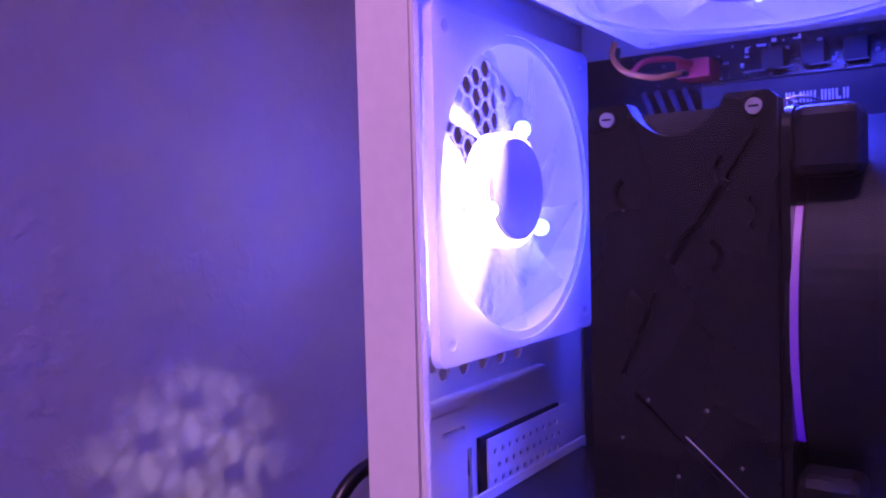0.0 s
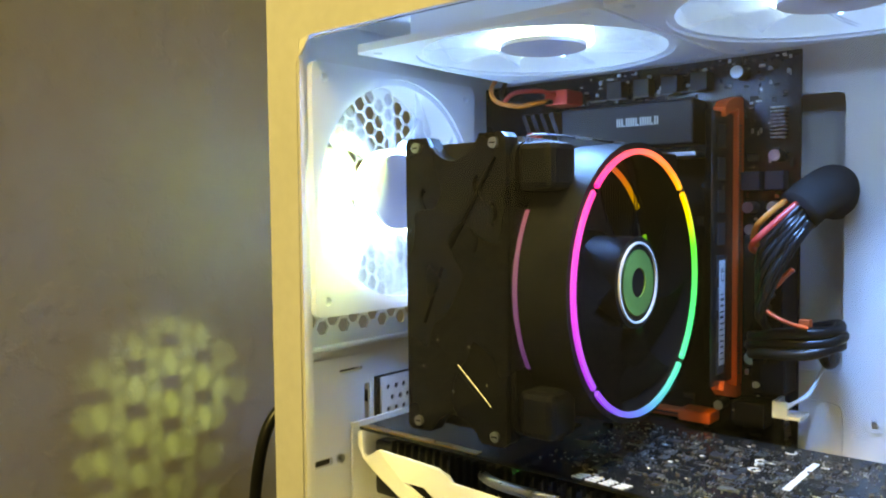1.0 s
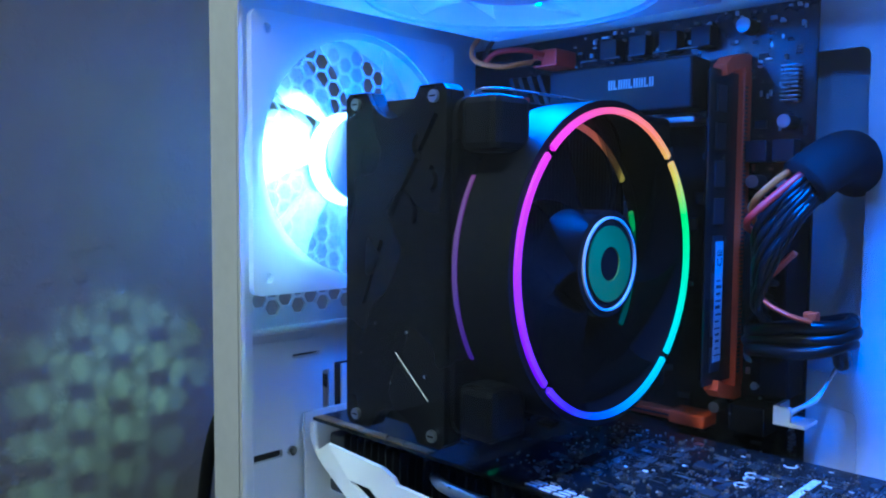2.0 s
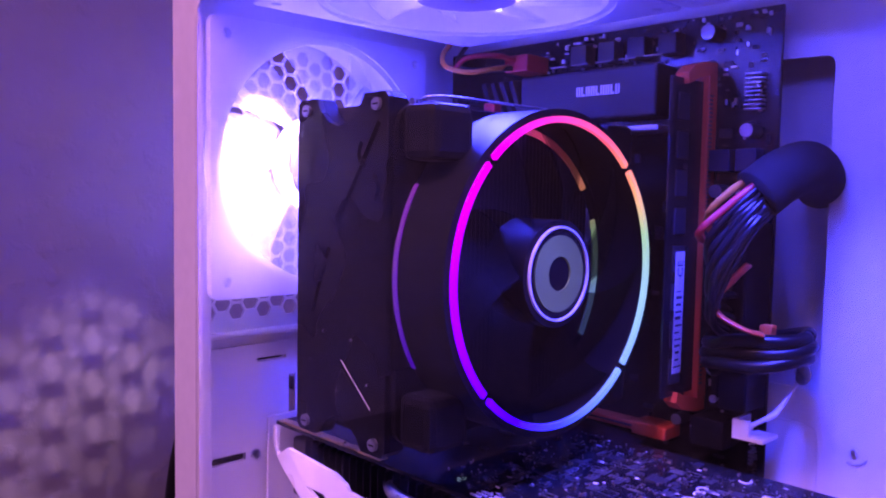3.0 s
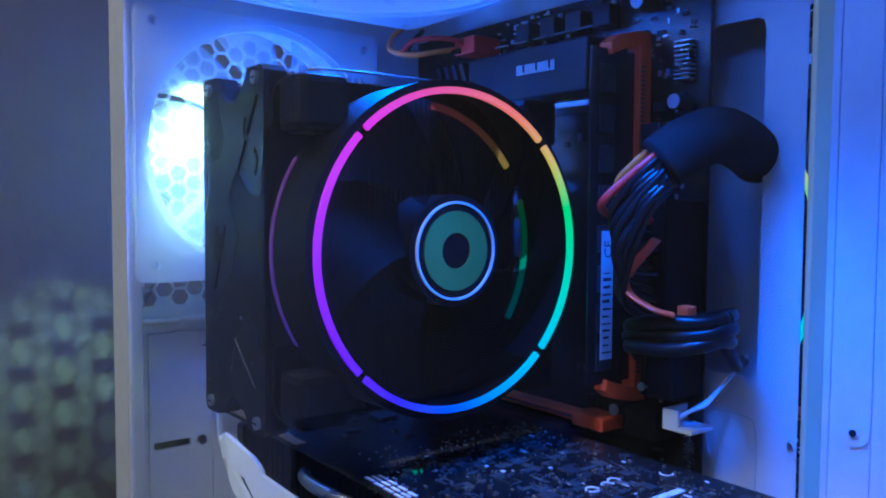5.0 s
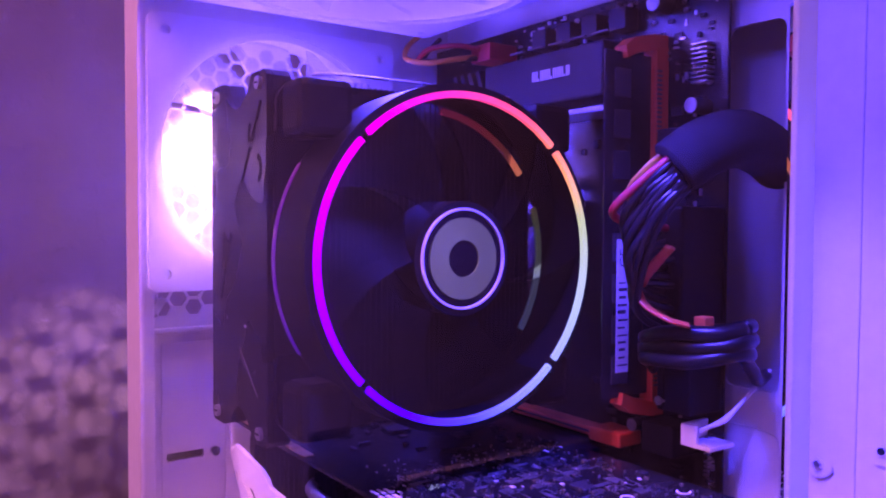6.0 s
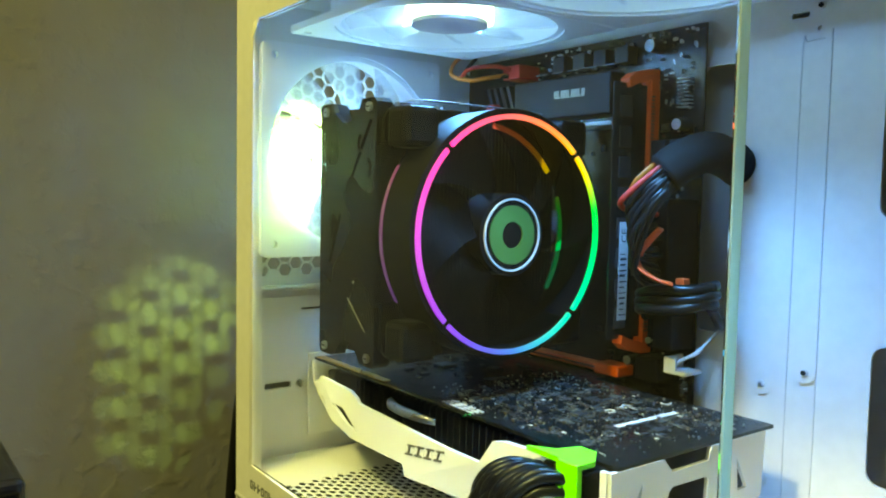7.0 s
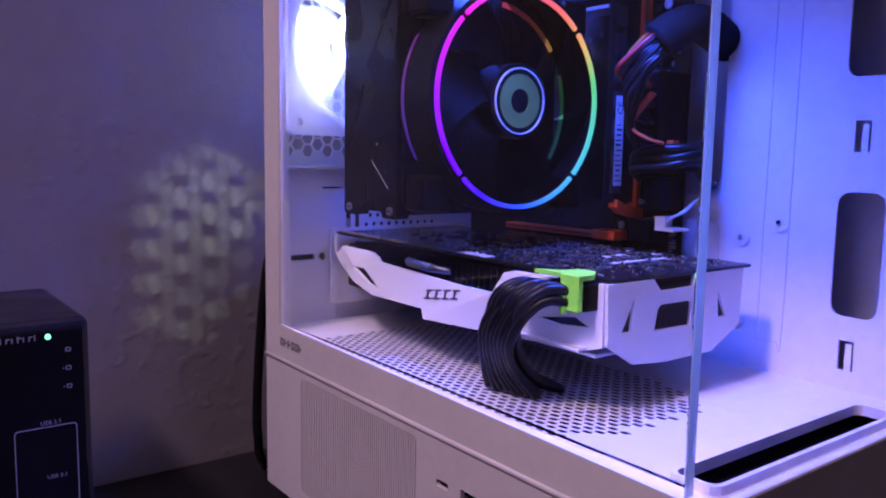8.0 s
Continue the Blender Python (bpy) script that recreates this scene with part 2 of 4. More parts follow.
def rounded(u0, u1, v0, v1, r, n=5):
    pts = []
    for cu, cv, a in ((u1 - r, v1 - r, 0), (u0 + r, v1 - r, 90), (u0 + r, v0 + r, 180), (u1 - r, v0 + r, 270)):
        for i in range(n + 1):
            t = radians(a + 90 * i / n)
            pts.append((cu + r * math.cos(t), cv + r * math.sin(t)))
    return pts


def ngon(cu, cv, r, n, turn=0.0):
    return [(cu + r * math.cos(radians(turn) + 2 * math.pi * i / n), cv + r * math.sin(radians(turn) + 2 * math.pi * i / n)) for i in range(n)]


def smooth_path(pts, steps=8):
    """Points of a curve that passes through the given ones."""
    p = [Vector(q) for q in pts]
    p = [2 * p[0] - p[1]] + p + [2 * p[-1] - p[-2]]
    out = []
    for i in range(1, len(p) - 2):
        for k in range(steps):
            t = k / steps
            a, b, c, d = p[i - 1:i + 3]
            out.append(0.5 * (2 * b + (c - a) * t + (2 * a - 5 * b + 4 * c - d) * t * t + (3 * b - 3 * c + d - a) * t ** 3))
    return out + [p[-2]]


def cable(bm, pts, r, seg=10, flat=1.0, steps=8):
    """A round (or flattened) cable along a smooth curve."""
    path = smooth_path(pts, steps)
    rings, up = [], Vector((0.31, 0.17, 0.93))
    for i, p in enumerate(path):
        d = (path[min(i + 1, len(path) - 1)] - path[max(i - 1, 0)]).normalized()
        side = d.cross(up).normalized()
        nrm = side.cross(d).normalized()
        rings.append([bm.verts.new(p + r * math.cos(2 * math.pi * k / seg) * side + r * flat * math.sin(2 * math.pi * k / seg) * nrm) for k in range(seg)])
    for a, b in zip(rings, rings[1:]):
        for k in range(seg):
            bm.faces.new((a[k], a[(k + 1) % seg], b[(k + 1) % seg], b[k]))
    bm.faces.new(rings[0])
    bm.faces.new(rings[-1])
    return bm


def on_x(x):
    return lambda u, v, w: (x + w, u, v)


def on_y(y):
    return lambda u, v, w: (u, y + w, v)


def on_z(z):
    return lambda u, v, w: (u, v, z + w)


def lettering(name, text, size, m, mat, parent):
    """Printed characters as a thin mesh."""
    c = bpy.data.curves.new(name, "FONT")
    c.body, c.size, c.extrude, c.resolution_u = text, size, 0.00004, 2
    src = bpy.data.objects.new(name, c)
    me = bpy.data.meshes.new_from_object(src)
    bpy.data.objects.remove(src)
    bpy.data.curves.remove(c)
    me.transform(m)
    me.materials.clear()
    me.materials.append(mat)
    ob = new(name, me)
    ob.parent = parent
    return ob


# ---- room ----
def slab(name, mat, label, *ext):
    return tagged(part(name, box(bmesh.new(), *ext), mat), label, name.split("_")[0], kind="structure")


slab("wall_behind_desk", PLASTER, "roughly trowelled painted plaster wall behind the desk", -0.24, -0.118, -2.5, 2.0, -0.75, 1.85)
slab("wall_east", PLASTER, "plain painted plaster wall", 2.6, 2.72, -2.5, 2.0, -0.75, 1.85)
slab("wall_north", PLASTER, "plain painted plaster wall", -0.118, 2.6, 2.0, 2.12, -0.75, 1.85)
slab("wall_south", PLASTER, "plain painted plaster wall", -0.118, 2.6, -2.62, -2.5, -0.75, 1.85)
slab("ceiling", CEIL_MAT, "plain white room ceiling", -0.24, 2.72, -2.62, 2.12, 1.85, 1.95)
slab("floor", FLOOR_MAT, "dark wooden room floor", -0.24, 2.72, -2.62, 2.12, -0.85, -0.75)
desk = thing("desk", "dark matt desk standing against the plaster wall", "desk", (0.2, 0, -0.012))
d = part("desktop", box(bmesh.new(), -0.316, 0.5, -0.9, 0.9, -0.03, 0, 0.002), DESK, desk)
for lx in (-0.28, 0.42):
    for ly in (-0.84, 0.84):
        part("leg", box(bmesh.new(), lx, lx + 0.05, ly - 0.025, ly + 0.025, -0.738, -0.03, 0.003), DESK, desk)

# ---- computer case ----
X0, X1, YS, YT, ZT = -0.0285, 0.304, -0.066, 0.112, 0.386
FLOOR_Z = 0.106
case = thing("computer_case", "white steel computer case with a clear glass side pane", "computer case")

# side frame round the glass: rear post, top rail, sill, one sheet with a cut-out
bm = bmesh.new()
plate(bm, [(-0.0268, 0.0895), (0.303, 0.0895), (0.303, 0.1075), (-0.007, 0.1115), (-0.006, 0.349), (0.004, 0.360), (0.303, 0.360), (0.303, ZT - 0.002), (-0.0268, ZT - 0.002)], [], on_y(YS), 0.0022)
side_frame = part("side_frame", bm, WHITE, case)
bm = bmesh.new()
box(bm, -0.0268, -0.007, YS + 0.0022, YS + 0.010, 0.106, 0.383, 0.0006)
part("rear_post", bm, WHITE, case)
bm = bmesh.new()
box(bm, -0.0065, 0.294, YS + 0.0022, YS + 0.012, 0.362, 0.383, 0.0006)
part("top_rail", bm, WHITE, case)
part("rear_edge_fold", box(bmesh.new(), -0.0283, -0.0270, YS + 0.0005, YS + 0.0028, 0.004, 0.384, 0.0004), WHITE, case)

# lower side panel with fine upright ribs and ports
bm = bmesh.new()
usb_holes = [rounded(0.159, 0.1685, 0.0648, 0.0684, 0.0016), rounded(0.1775, 0.1915, 0.063, 0.0695, 0.0005, 2)]
plate(bm, [(-0.0268, 0.002), (0.303, 0.002), (0.303, 0.0885), (-0.0268, 0.0885)], [rounded(0.022, 0.1425, 0.012, 0.0835, 0.003), *usb_holes], on_y(YS), 0.0025)
lower = part("lower_side_panel", bm, WHITE, case)
part("rib_backing", box(bmesh.new(), 0.020, 0.145, YS + 0.0026, YS + 0.004, 0.010, 0.086), BLACK, case)
rib = box(bmesh.new(), -0.00072, 0.00072, YS + 0.0001, YS + 0.0026, 0.0122, 0.0833)
rib_mesh = part("rib", rib, WHITE, case).data
bpy.data.objects["rib"].location = (0.0235, 0, 0)
for i in range(1, 58):
    share("rib", rib_mesh, case, Matrix.Translation((0.0235 + i * 0.00206, 0, 0)))
part("usb_c_port", box(box(bmesh.new(), 0.159, 0.1685, YS + 0.004, YS + 0.008, 0.0645, 0.0687), 0.1605, 0.167, YS + 0.002, YS + 0.004, 0.0663, 0.0669), HOLE_SHADE, case, "dark oval port")
port = part("usb_a_port", box(bmesh.new(), 0.177, 0.192, YS + 0.005, YS + 0.010, 0.0625, 0.0700), HOLE_SHADE, case, "dark rectangular port")
part("tongue", box(bmesh.new(), 0.1785, 0.1905, YS + 0.0015, YS + 0.005, 0.0668, 0.0688), BLACK, port)

bm = bmesh.new()
cyl(bm, (0.1381, YS + 0.0006, 0.0890), "x", 0.0016, 0.3298, 14)
part("sill_trim", bm, WHITE, case, "rounded white ledge above the lower panel", smooth=True)

# maker's mark as plain bars
for i in range(6):
    bm = bmesh.new()
    x = -0.0055 + i * 0.0049
    annul = i in (0, 3, 4)
    if annul:
        plate(bm, rounded(x, x + 0.0036, 0.0985, 0.1035, 0.0008, 3), [rounded(x + 0.0009, x + 0.0027, 0.0994, 0.1026, 0.0004, 2)], on_y(YS - 0.0003), 0.0004)
    else:
        box(bm, x, x + 0.0012, YS - 0.0003, YS + 0.0001, 0.0985, 0.1035)
        box(bm, x + 0.0014, x + 0.0034, YS - 0.0003, YS + 0.0001, 0.1005, 0.1016)
    part("mark_bar", bm, GREY_INK, side_frame)

# shroud floor: sheet with staggered oval holes, then the front slot
PX, PY = 0.0066, 0.0040
NX, NY = 35, 27
bm = bmesh.new()
gx0, gy0 = 0.0165, -0.0535


def perforated(bm, u0, v0, pu, pv, nu, nv, pick, hu, hv, z, depth):
    """Rows of oval holes, every second row shifted by half a pitch; a cell without a hole stays closed."""
    def cell(cu, cv, open_):
        rect = [(pu / 2, 0), (pu / 2, pv / 2), (0, pv / 2), (-pu / 2, pv / 2), (-pu / 2, 0), (-pu / 2, -pv / 2), (0, -pv / 2), (pu / 2, -pv / 2)]
        if not open_:
            bm.faces.new([bm.verts.new((cu + a, cv + b, z)) for a, b in rect])
            return
        hole = [(hu, 0), (hu * 0.72, hv * 0.85), (0, hv), (-hu * 0.72, hv * 0.85), (-hu, 0), (-hu * 0.72, -hv * 0.85), (0, -hv), (hu * 0.72, -hv * 0.85)]
        o = [bm.verts.new((cu + a, cv + b, z)) for a, b in rect]
        h = [bm.verts.new((cu + a, cv + b, z)) for a, b in hole]
        lo = [bm.verts.new((cu + a, cv + b, z - depth)) for a, b in hole]
        for k in range(8):
            j = (k + 1) % 8
            bm.faces.new((o[k], o[j], h[j], h[k]))
            bm.faces.new((h[k], h[j], lo[j], lo[k]))
    for j in range(nv):
        for i in range(nu):
            cell(u0 + (i + (0.5 if j % 2 else 0)) * pu, v0 + j * pv, pick(i, j))


def floor_pick(i, j):
    return not (i < 1 or i > NX - 2 or (j > 21 and i > 30) or (j < 4 and i > 31) or (i == NX - 2 and j % 4 < 2) or (j > 24 and i > 27))


perforated(bm, gx0, gy0, PX, PY, NX, NY, floor_pick, 0.0027, 0.00165, FLOOR_Z, 0.0004)
bmesh.ops.remove_doubles(bm, verts=bm.verts[:], dist=0.00002)
xa, xb = gx0 - PX / 2, gx0 + (NX - 0.5) * PX
ya, yb = gy0 - PY / 2, gy0 + (NY - 0.5) * PY
part("shroud_grille", bm, WHITE, case, "white steel sheet with staggered oval holes")
bm = bmesh.new()
slot = rounded(0.2795, 0.2955, -0.050, 0.084, 0.004, 4)
plate(bm, [(-0.027, YS + 0.002), (0.299, YS + 0.002), (0.299, YT), (-0.027, YT)], [[(xa + PX / 2, ya), (xb - PX / 2, ya), (xb - PX / 2, yb), (xa + PX / 2, yb)], slot], on_z(FLOOR_Z - 0.0001), -0.0012)
part("shroud_top", bm, WHITE, case)
bm = bmesh.new()
plate(bm, rounded(0.2775, 0.2975, -0.052, 0.086, 0.005, 4), [slot], on_z(FLOOR_Z - 0.0001), 0.0035)
part("slot_rim", bm, WHITE, case)
# black sheets added close below the holes and the slot to paint their shade
part("shroud_shade_sheet", box(bmesh.new(), -0.024, 0.276, YS + 0.006, YT - 0.004, FLOOR_Z - 0.0110, FLOOR_Z - 0.0100), HOLE_SHADE, case, "dark sheet under the grille in place of shade")
part("slot_shade_sheet", box(bmesh.new(), 0.277, 0.298, -0.053, 0.087, FLOOR_Z - 0.010, FLOOR_Z - 0.008), HOLE_SHADE, case)
part("shroud_back", box(bmesh.new(), -0.026, 0.3, YT - 0.003, YT - 0.001, 0.008, FLOOR_Z - 0.002), BLACK, case)

# front lower bezel
bm = bmesh.new()
box(bm, 0.2992, X1, YS + 0.003, YT + 0.03, 0.002, FLOOR_Z + 0.001, 0.0012)
part("front_bezel", bm, WHITE, case)
part("base_pan", box(bmesh.new(), -0.029, 0.2985, YS + 0.003, YT + 0.03, 0.001, 0.005, 0.001), WHITE, case)
for fx in (0.0, 0.27):
    for fy in (-0.04, 0.11):
        part("foot", cyl(bmesh.new(), (fx, fy, -0.0055), "z", 0.011, 0.013, 24), BLACK, case, "black rubber foot")

# motherboard tray with its cut-outs
tray_holes = [rounded(0.1600, 0.1838, 0.1990, 0.3350, 0.004),
              rounded(0.2495, 0.2725, 0.2600, 0.3250, 0.006), rounded(0.2495, 0.2725, 0.1430, 0.2045, 0.006)]
for zc in (0.2240, 0.1160):
    tray_holes.append([(0.2553, zc), (0.2587, zc), (0.2587, zc + 0.0135), (0.2618, zc + 0.0135), (0.2618, zc), (0.2630, zc), (0.2630, zc + 0.0150), (0.2553, zc + 0.0150)])
tray_holes.append(ngon(0.2190, 0.3460, 0.0011, 10))
tray_holes.append(rounded(0.2050, 0.2140, 0.3520, 0.3545, 0.0010, 3))
bm = bmesh.new()
plate(bm, [(-0.026, 0.098), (0.299, 0.098), (0.299, 0.383), (-0.026, 0.383)], tray_holes, on_y(YT), 0.0012)
part("motherboard_tray", bm, WHITE, case)
part("rear_side_panel", box(bmesh.new(), -0.030, 0.303, YT + 0.030, YT + 0.0315, 0.002, 0.383, 0.0005), WHITE, case)


def groove(pts, r=0.00055):
    """A pressed line in the tray's sheet."""
    return part("pressed_line", cable(bmesh.new(), pts, r, 6, 0.6, 4), GREY_PRESS, case)


GREY_PRESS = material("pressed_sheet_edge", (0.60, 0.60, 0.61), 0.5, grain=0.05)
groove([(0.2215, YT, 0.341), (0.2135, YT, 0.3405), (0.2112, YT, 0.336), (0.2110, YT, 0.25), (0.2108, YT, 0.13), (0.2130, YT, 0.1235), (0.222, YT, 0.123), (0.2248, YT, 0.128), (0.2250, YT, 0.25), (0.2250, YT, 0.345)])
groove([(0.1640, YT, 0.1845), (0.1790, YT, 0.1838), (0.1838, YT, 0.1790), (0.1842, YT, 0.150), (0.1842, YT, 0.112)])
for sx, sz in ((0.1985, 0.1775), (0.2200, 0.1870), (0.1985, 0.1330), (0.2200, 0.3560)):
    bm = bmesh.new()
    cyl(bm, (sx, YT - 0.0005, sz), "y", 0.0050, 0.0010, 28, 0.0034)
    cyl(bm, (sx, YT - 0.0013, sz), "y", 0.0019, 0.0006, 20)
    st = part("standoff", bm, WHITE, case, smooth=False)
    part("screw_hole", cyl(bmesh.new(), (sx, YT - 0.0018, sz), "y", 0.0012, 0.0008, 14), STEEL if sx < 0.2 else HOLE_SHADE, st)

# rear panel: hexagonal holes behind the fan and in a strip below it
PITCH = 0.0084


def hex_field(y0, y1, z0, z1, keep):
    """Columns of hexagons with their points to the sides; every second column is shifted by half a pitch."""
    out, column, y = [], 0, y0
    while y <= y1:
        z = z0 + (PITCH / 2 if column % 2 else 0)
        while z <= z1:
            if keep(y, z):
                out.append(ngon(y, z, 0.0041, 6, 0))
            z += PITCH
        y += PITCH * 0.866
        column += 1
    return out


hexes = hex_field(-0.0545 + 0.00727, 0.056, 0.2200 - PITCH / 2 + 0.0042, 0.345, lambda y, z: (math.hypot(y, z - 0.29) < 0.055 and z > 0.236) or (z < 0.233 and y < 0.05))
bm = bmesh.new()
door_cut = [(-0.004, 0.163), (0.0, 0.163), (0.0, 0.186), (-0.004, 0.186)]
plate(bm, [(YS + 0.003, 0.002), (YT + 0.028, 0.002), (YT + 0.028, 0.383), (YS + 0.003, 0.383)],
      hexes + [rounded(-0.0535, -0.0490, 0.2155, 0.2310, 0.0020, 4), rounded(-0.0225, -0.0065, 0.1950, 0.1963, 0.0005, 2), rounded(-0.0460, -0.0285, 0.1480, 0.1518, 0.0008, 2), door_cut], on_x(-0.0285), 0.0012)
part("rear_panel", bm, WHITE, case)
bm = bmesh.new()
plate(bm, [(-0.0480, 0.1120), (-0.0050, 0.1120), (-0.0050, 0.2035), (-0.0480, 0.2035)], [rounded(-0.0225, -0.0065, 0.1948, 0.1966, 0.0005, 2), rounded(-0.0460, -0.0285, 0.1480, 0.1518, 0.0008, 2)], on_x(-0.0272), 0.0010)
part("slot_door", bm, WHITE, case, "raised white cover plate with two slits")
# black sheet added behind the slits, painting the dark seen through them
part("slit_shade_back", box(bmesh.new(), -0.0350, -0.0340, -0.0480, -0.0050, 0.1400, 0.2000), HOLE_SHADE, case)
part("door_screw", cyl(bmesh.new(), (-0.0255, -0.0235, 0.1500), "x", 0.0024, 0.0016, 16), STEEL, case)
part("panel_ledge", box(bmesh.new(), -0.0272, -0.0225, YS + 0.008, 0.058, 0.2085, 0.2110, 0.0008), WHITE, case)
# vented bracket beside the cover
bm = bmesh.new()
holes = []
for r in range(3):
    for c in range(10):
        holes.append(ngon(0.0085 + c * 0.0062 + (0.0031 if r % 2 else 0), 0.1705 + r * 0.0062, 0.0016, 8))
plate(bm, [(0.003, 0.1645), (0.075, 0.1645), (0.075, 0.1890), (0.003, 0.1890)], holes, on_x(-0.0220), 0.001)
plate(bm, [(0.003, 0.1590), (0.075, 0.1590), (0.075, 0.1640), (0.003, 0.1640)], [], on_x(-0.0195), 0.001)
part("vented_bracket", bm, WHITE, case, "white bracket with rows of round holes")
# black sheet in place of the shade behind the round holes
part("vent_shade_back", box(bmesh.new(), -0.0268, -0.0250, 0.003, 0.075, 0.160, 0.189), HOLE_SHADE, case)

# top plate
part("top_panel", box(bmesh.new(), X0, X1, YS + 0.0005, YT + 0.03, 0.3835, ZT, 0.0012), WHITE, case)
bm = bmesh.new()
plate(bm, [(-0.026, YS + 0.012), (0.299, YS + 0.012), (0.299, YT - 0.001), (-0.026, YT - 0.001)],
      [ngon(0.084, 0.004, 0.057, 40), ngon(0.206, 0.004, 0.057, 40)], on_z(0.3765), 0.001)
part("fan_bracket", bm, WHITE, case)

# glass panes
pane = part("side_pane", box(bmesh.new(), -0.0040, 0.2944, -0.0660, -0.0620, 0.1120, 0.3595, 0.0003, 1), GLASS, case, "clear tempered glass side pane")
pane.visible_shadow = False
part("edge_seal", box(bmesh.new(), -0.0054, -0.0037, -0.0663, -0.0617, 0.1120, 0.3595, 0.0002), WHITE, pane, "white edge seal")
part("ground_edge", box(bmesh.new(), 0.2945, 0.2953, -0.0662, -0.0618, 0.1085, 0.3595, 0.0003), GLASS_EDGE, pane, "greenish ground glass edge")


# ---- lit case fans ----
def case_fan(name, label, m, blades=9):
    """A 120 mm fan about the x axis, its front at x = 0."""
    fan = thing(name, label, "computer fan", group="lit case fans")
    bm = bmesh.new()
    plate(bm, rounded(-0.06, 0.06, -0.06, 0.06, 0.004), [ngon(0, 0, 0.0575, 64)] + [ngon(a, b, 0.0022, 14) for a in (-0.0525, 0.0525) for b in (-0.0525, 0.0525)], on_x(-0.0035), 0.0035)
    plate(bm, rounded(-0.06, 0.06, -0.06, 0.06, 0.004), [ngon(0, 0, 0.0575, 64)] + [ngon(a, b, 0.0022, 14) for a in (-0.0525, 0.0525) for b in (-0.0525, 0.0525)], on_x(-0.0250), 0.0035)
    part("frame", bm, FROST_FRAME, fan, "white square frame with screw holes")
    part("barrel", annulus(bmesh.new(), (0, 0, 0), 0.0573, 0.0596, -0.0213, -0.0037), FROST_FRAME, fan)
    part("front_lip", annulus(bmesh.new(), (0, 0, 0), 0.0545, 0.0575, -0.0032, -0.0012), FROST_FRAME, fan)
    hub = part("hub", cyl(bmesh.new(), (-0.0090, 0, 0), "x", 0.0195, 0.013, 48), HUB_CAP, fan, "dim round hub cap")
    part("diode_ring", annulus(bmesh.new(), (0, 0, 0), 0.0196, 0.0222, -0.0135, -0.0045), DIODES, hub, "glowing ring of diodes")
    bm = bmesh.new()
    n1, n2 = 8, 6
    grid = []
    for i in range(n1 + 1):
        r = 0.0222 + (0.0560 - 0.0222) * i / n1
        row = []
        for k in range(n2 + 1):
            s = k / n2
            a = (s - 0.5) * (0.80 - 0.14 * i / n1) + 0.30 * i / n1
            row.append((-0.0195 + 0.0155 * s - 0.002 * math.sin(math.pi * s), r * math.cos(a), r * math.sin(a)))
        grid.append(row)
    for off in (0.0, 0.0011):
        vs = [[bm.verts.new((x + off, y, z)) for x, y, z in row] for row in grid]
        for i in range(n1):
            for k in range(n2):
                bm.faces.new((vs[i][k], vs[i + 1][k], vs[i + 1][k + 1], vs[i][k + 1]))
    blade = part("blade", bm, FROST, fan, "frosted translucent blade", smooth=True)
    for b in range(1, blades):
        c = share("blade", blade.data, fan, pose(0, 0, 0, 360 * b / blades, 0, 0))
        c["label"] = "frosted translucent blade"
    for b in range(4):
        part("strut", box(bmesh.new(), -0.0248, -0.0225, 0.0195, 0.0575, -0.0020, 0.0020, m=pose(0, 0, 0, 45 + 90 * b, 0, 0)), FROST_FRAME, fan)
    fan.matrix_basis = m
    return fan


rear_fan = case_fan("case_fan", "white square fan glowing blue-violet on the rear panel", pose(0, 0, 0.29))
top_fan = copy_thing(rear_fan, pose(0.084, 0.004, 0.3500, 0, 90, 0))
tagged(top_fan, "white square fan glowing blue under the case roof")
front_fan = copy_thing(rear_fan, pose(0.206, 0.004, 0.3500, 0, 90, 0))
tagged(front_fan, "white square fan glowing blue under the roof beside the front glass")

# ---- motherboard ----
YB = 0.1035
board = thing("motherboard", "black motherboard screwed upright to the white tray", "motherboard")
part("circuit_board", box(bmesh.new(), -0.0245, 0.1660, YB, YB + 0.0016, 0.112, 0.3560, 0.0003, 1), PCB, board)
hs = part("heatsink", box(bmesh.new(), 0.0420, 0.1195, 0.0860, YB, 0.3125, 0.3355, 0.0012), ALU_DARK, board, "dark heatsink with a printed mark")
part("lip", box(bmesh.new(), 0.0380, 0.1215, 0.0850, YB, 0.3060, 0.3085, 0.0005), ALU, hs)
for i in range(4):
    part("cooling_fin", box(bmesh.new(), -0.0015, 0.0015, 0, 0.016, -0.0125, 0.0125, 0.0004, 1, m=pose(0.0385 - i * 0.0062, 0.0872, 0.3235, 0, -22, 0)), ALU_DARK, hs)
for i in range(9):
    h = 0.0044
    x = 0.0770 + i * 0.0027
    bm = bmesh.new()
    if i % 3 == 1:
        box(bm, x, x + 0.0020, 0.0857, 0.0861, 0.3235, 0.3245)
        box(bm, x, x + 0.0008, 0.0857, 0.0861, 0.3246, 0.3235 + h)
    else:
        box(bm, x, x + 0.0008, 0.0857, 0.0861, 0.3235, 0.3235 + h)
        box(bm, x + 0.0013, x + 0.0021, 0.0857, 0.0861, 0.3235, 0.3235 + h)
    part("mark_bar", bm, SILK, hs)
part("rear_heatsink", box(bmesh.new(), -0.018, 0.012, 0.088, YB, 0.245, 0.300, 0.002), ALU_DARK, board)

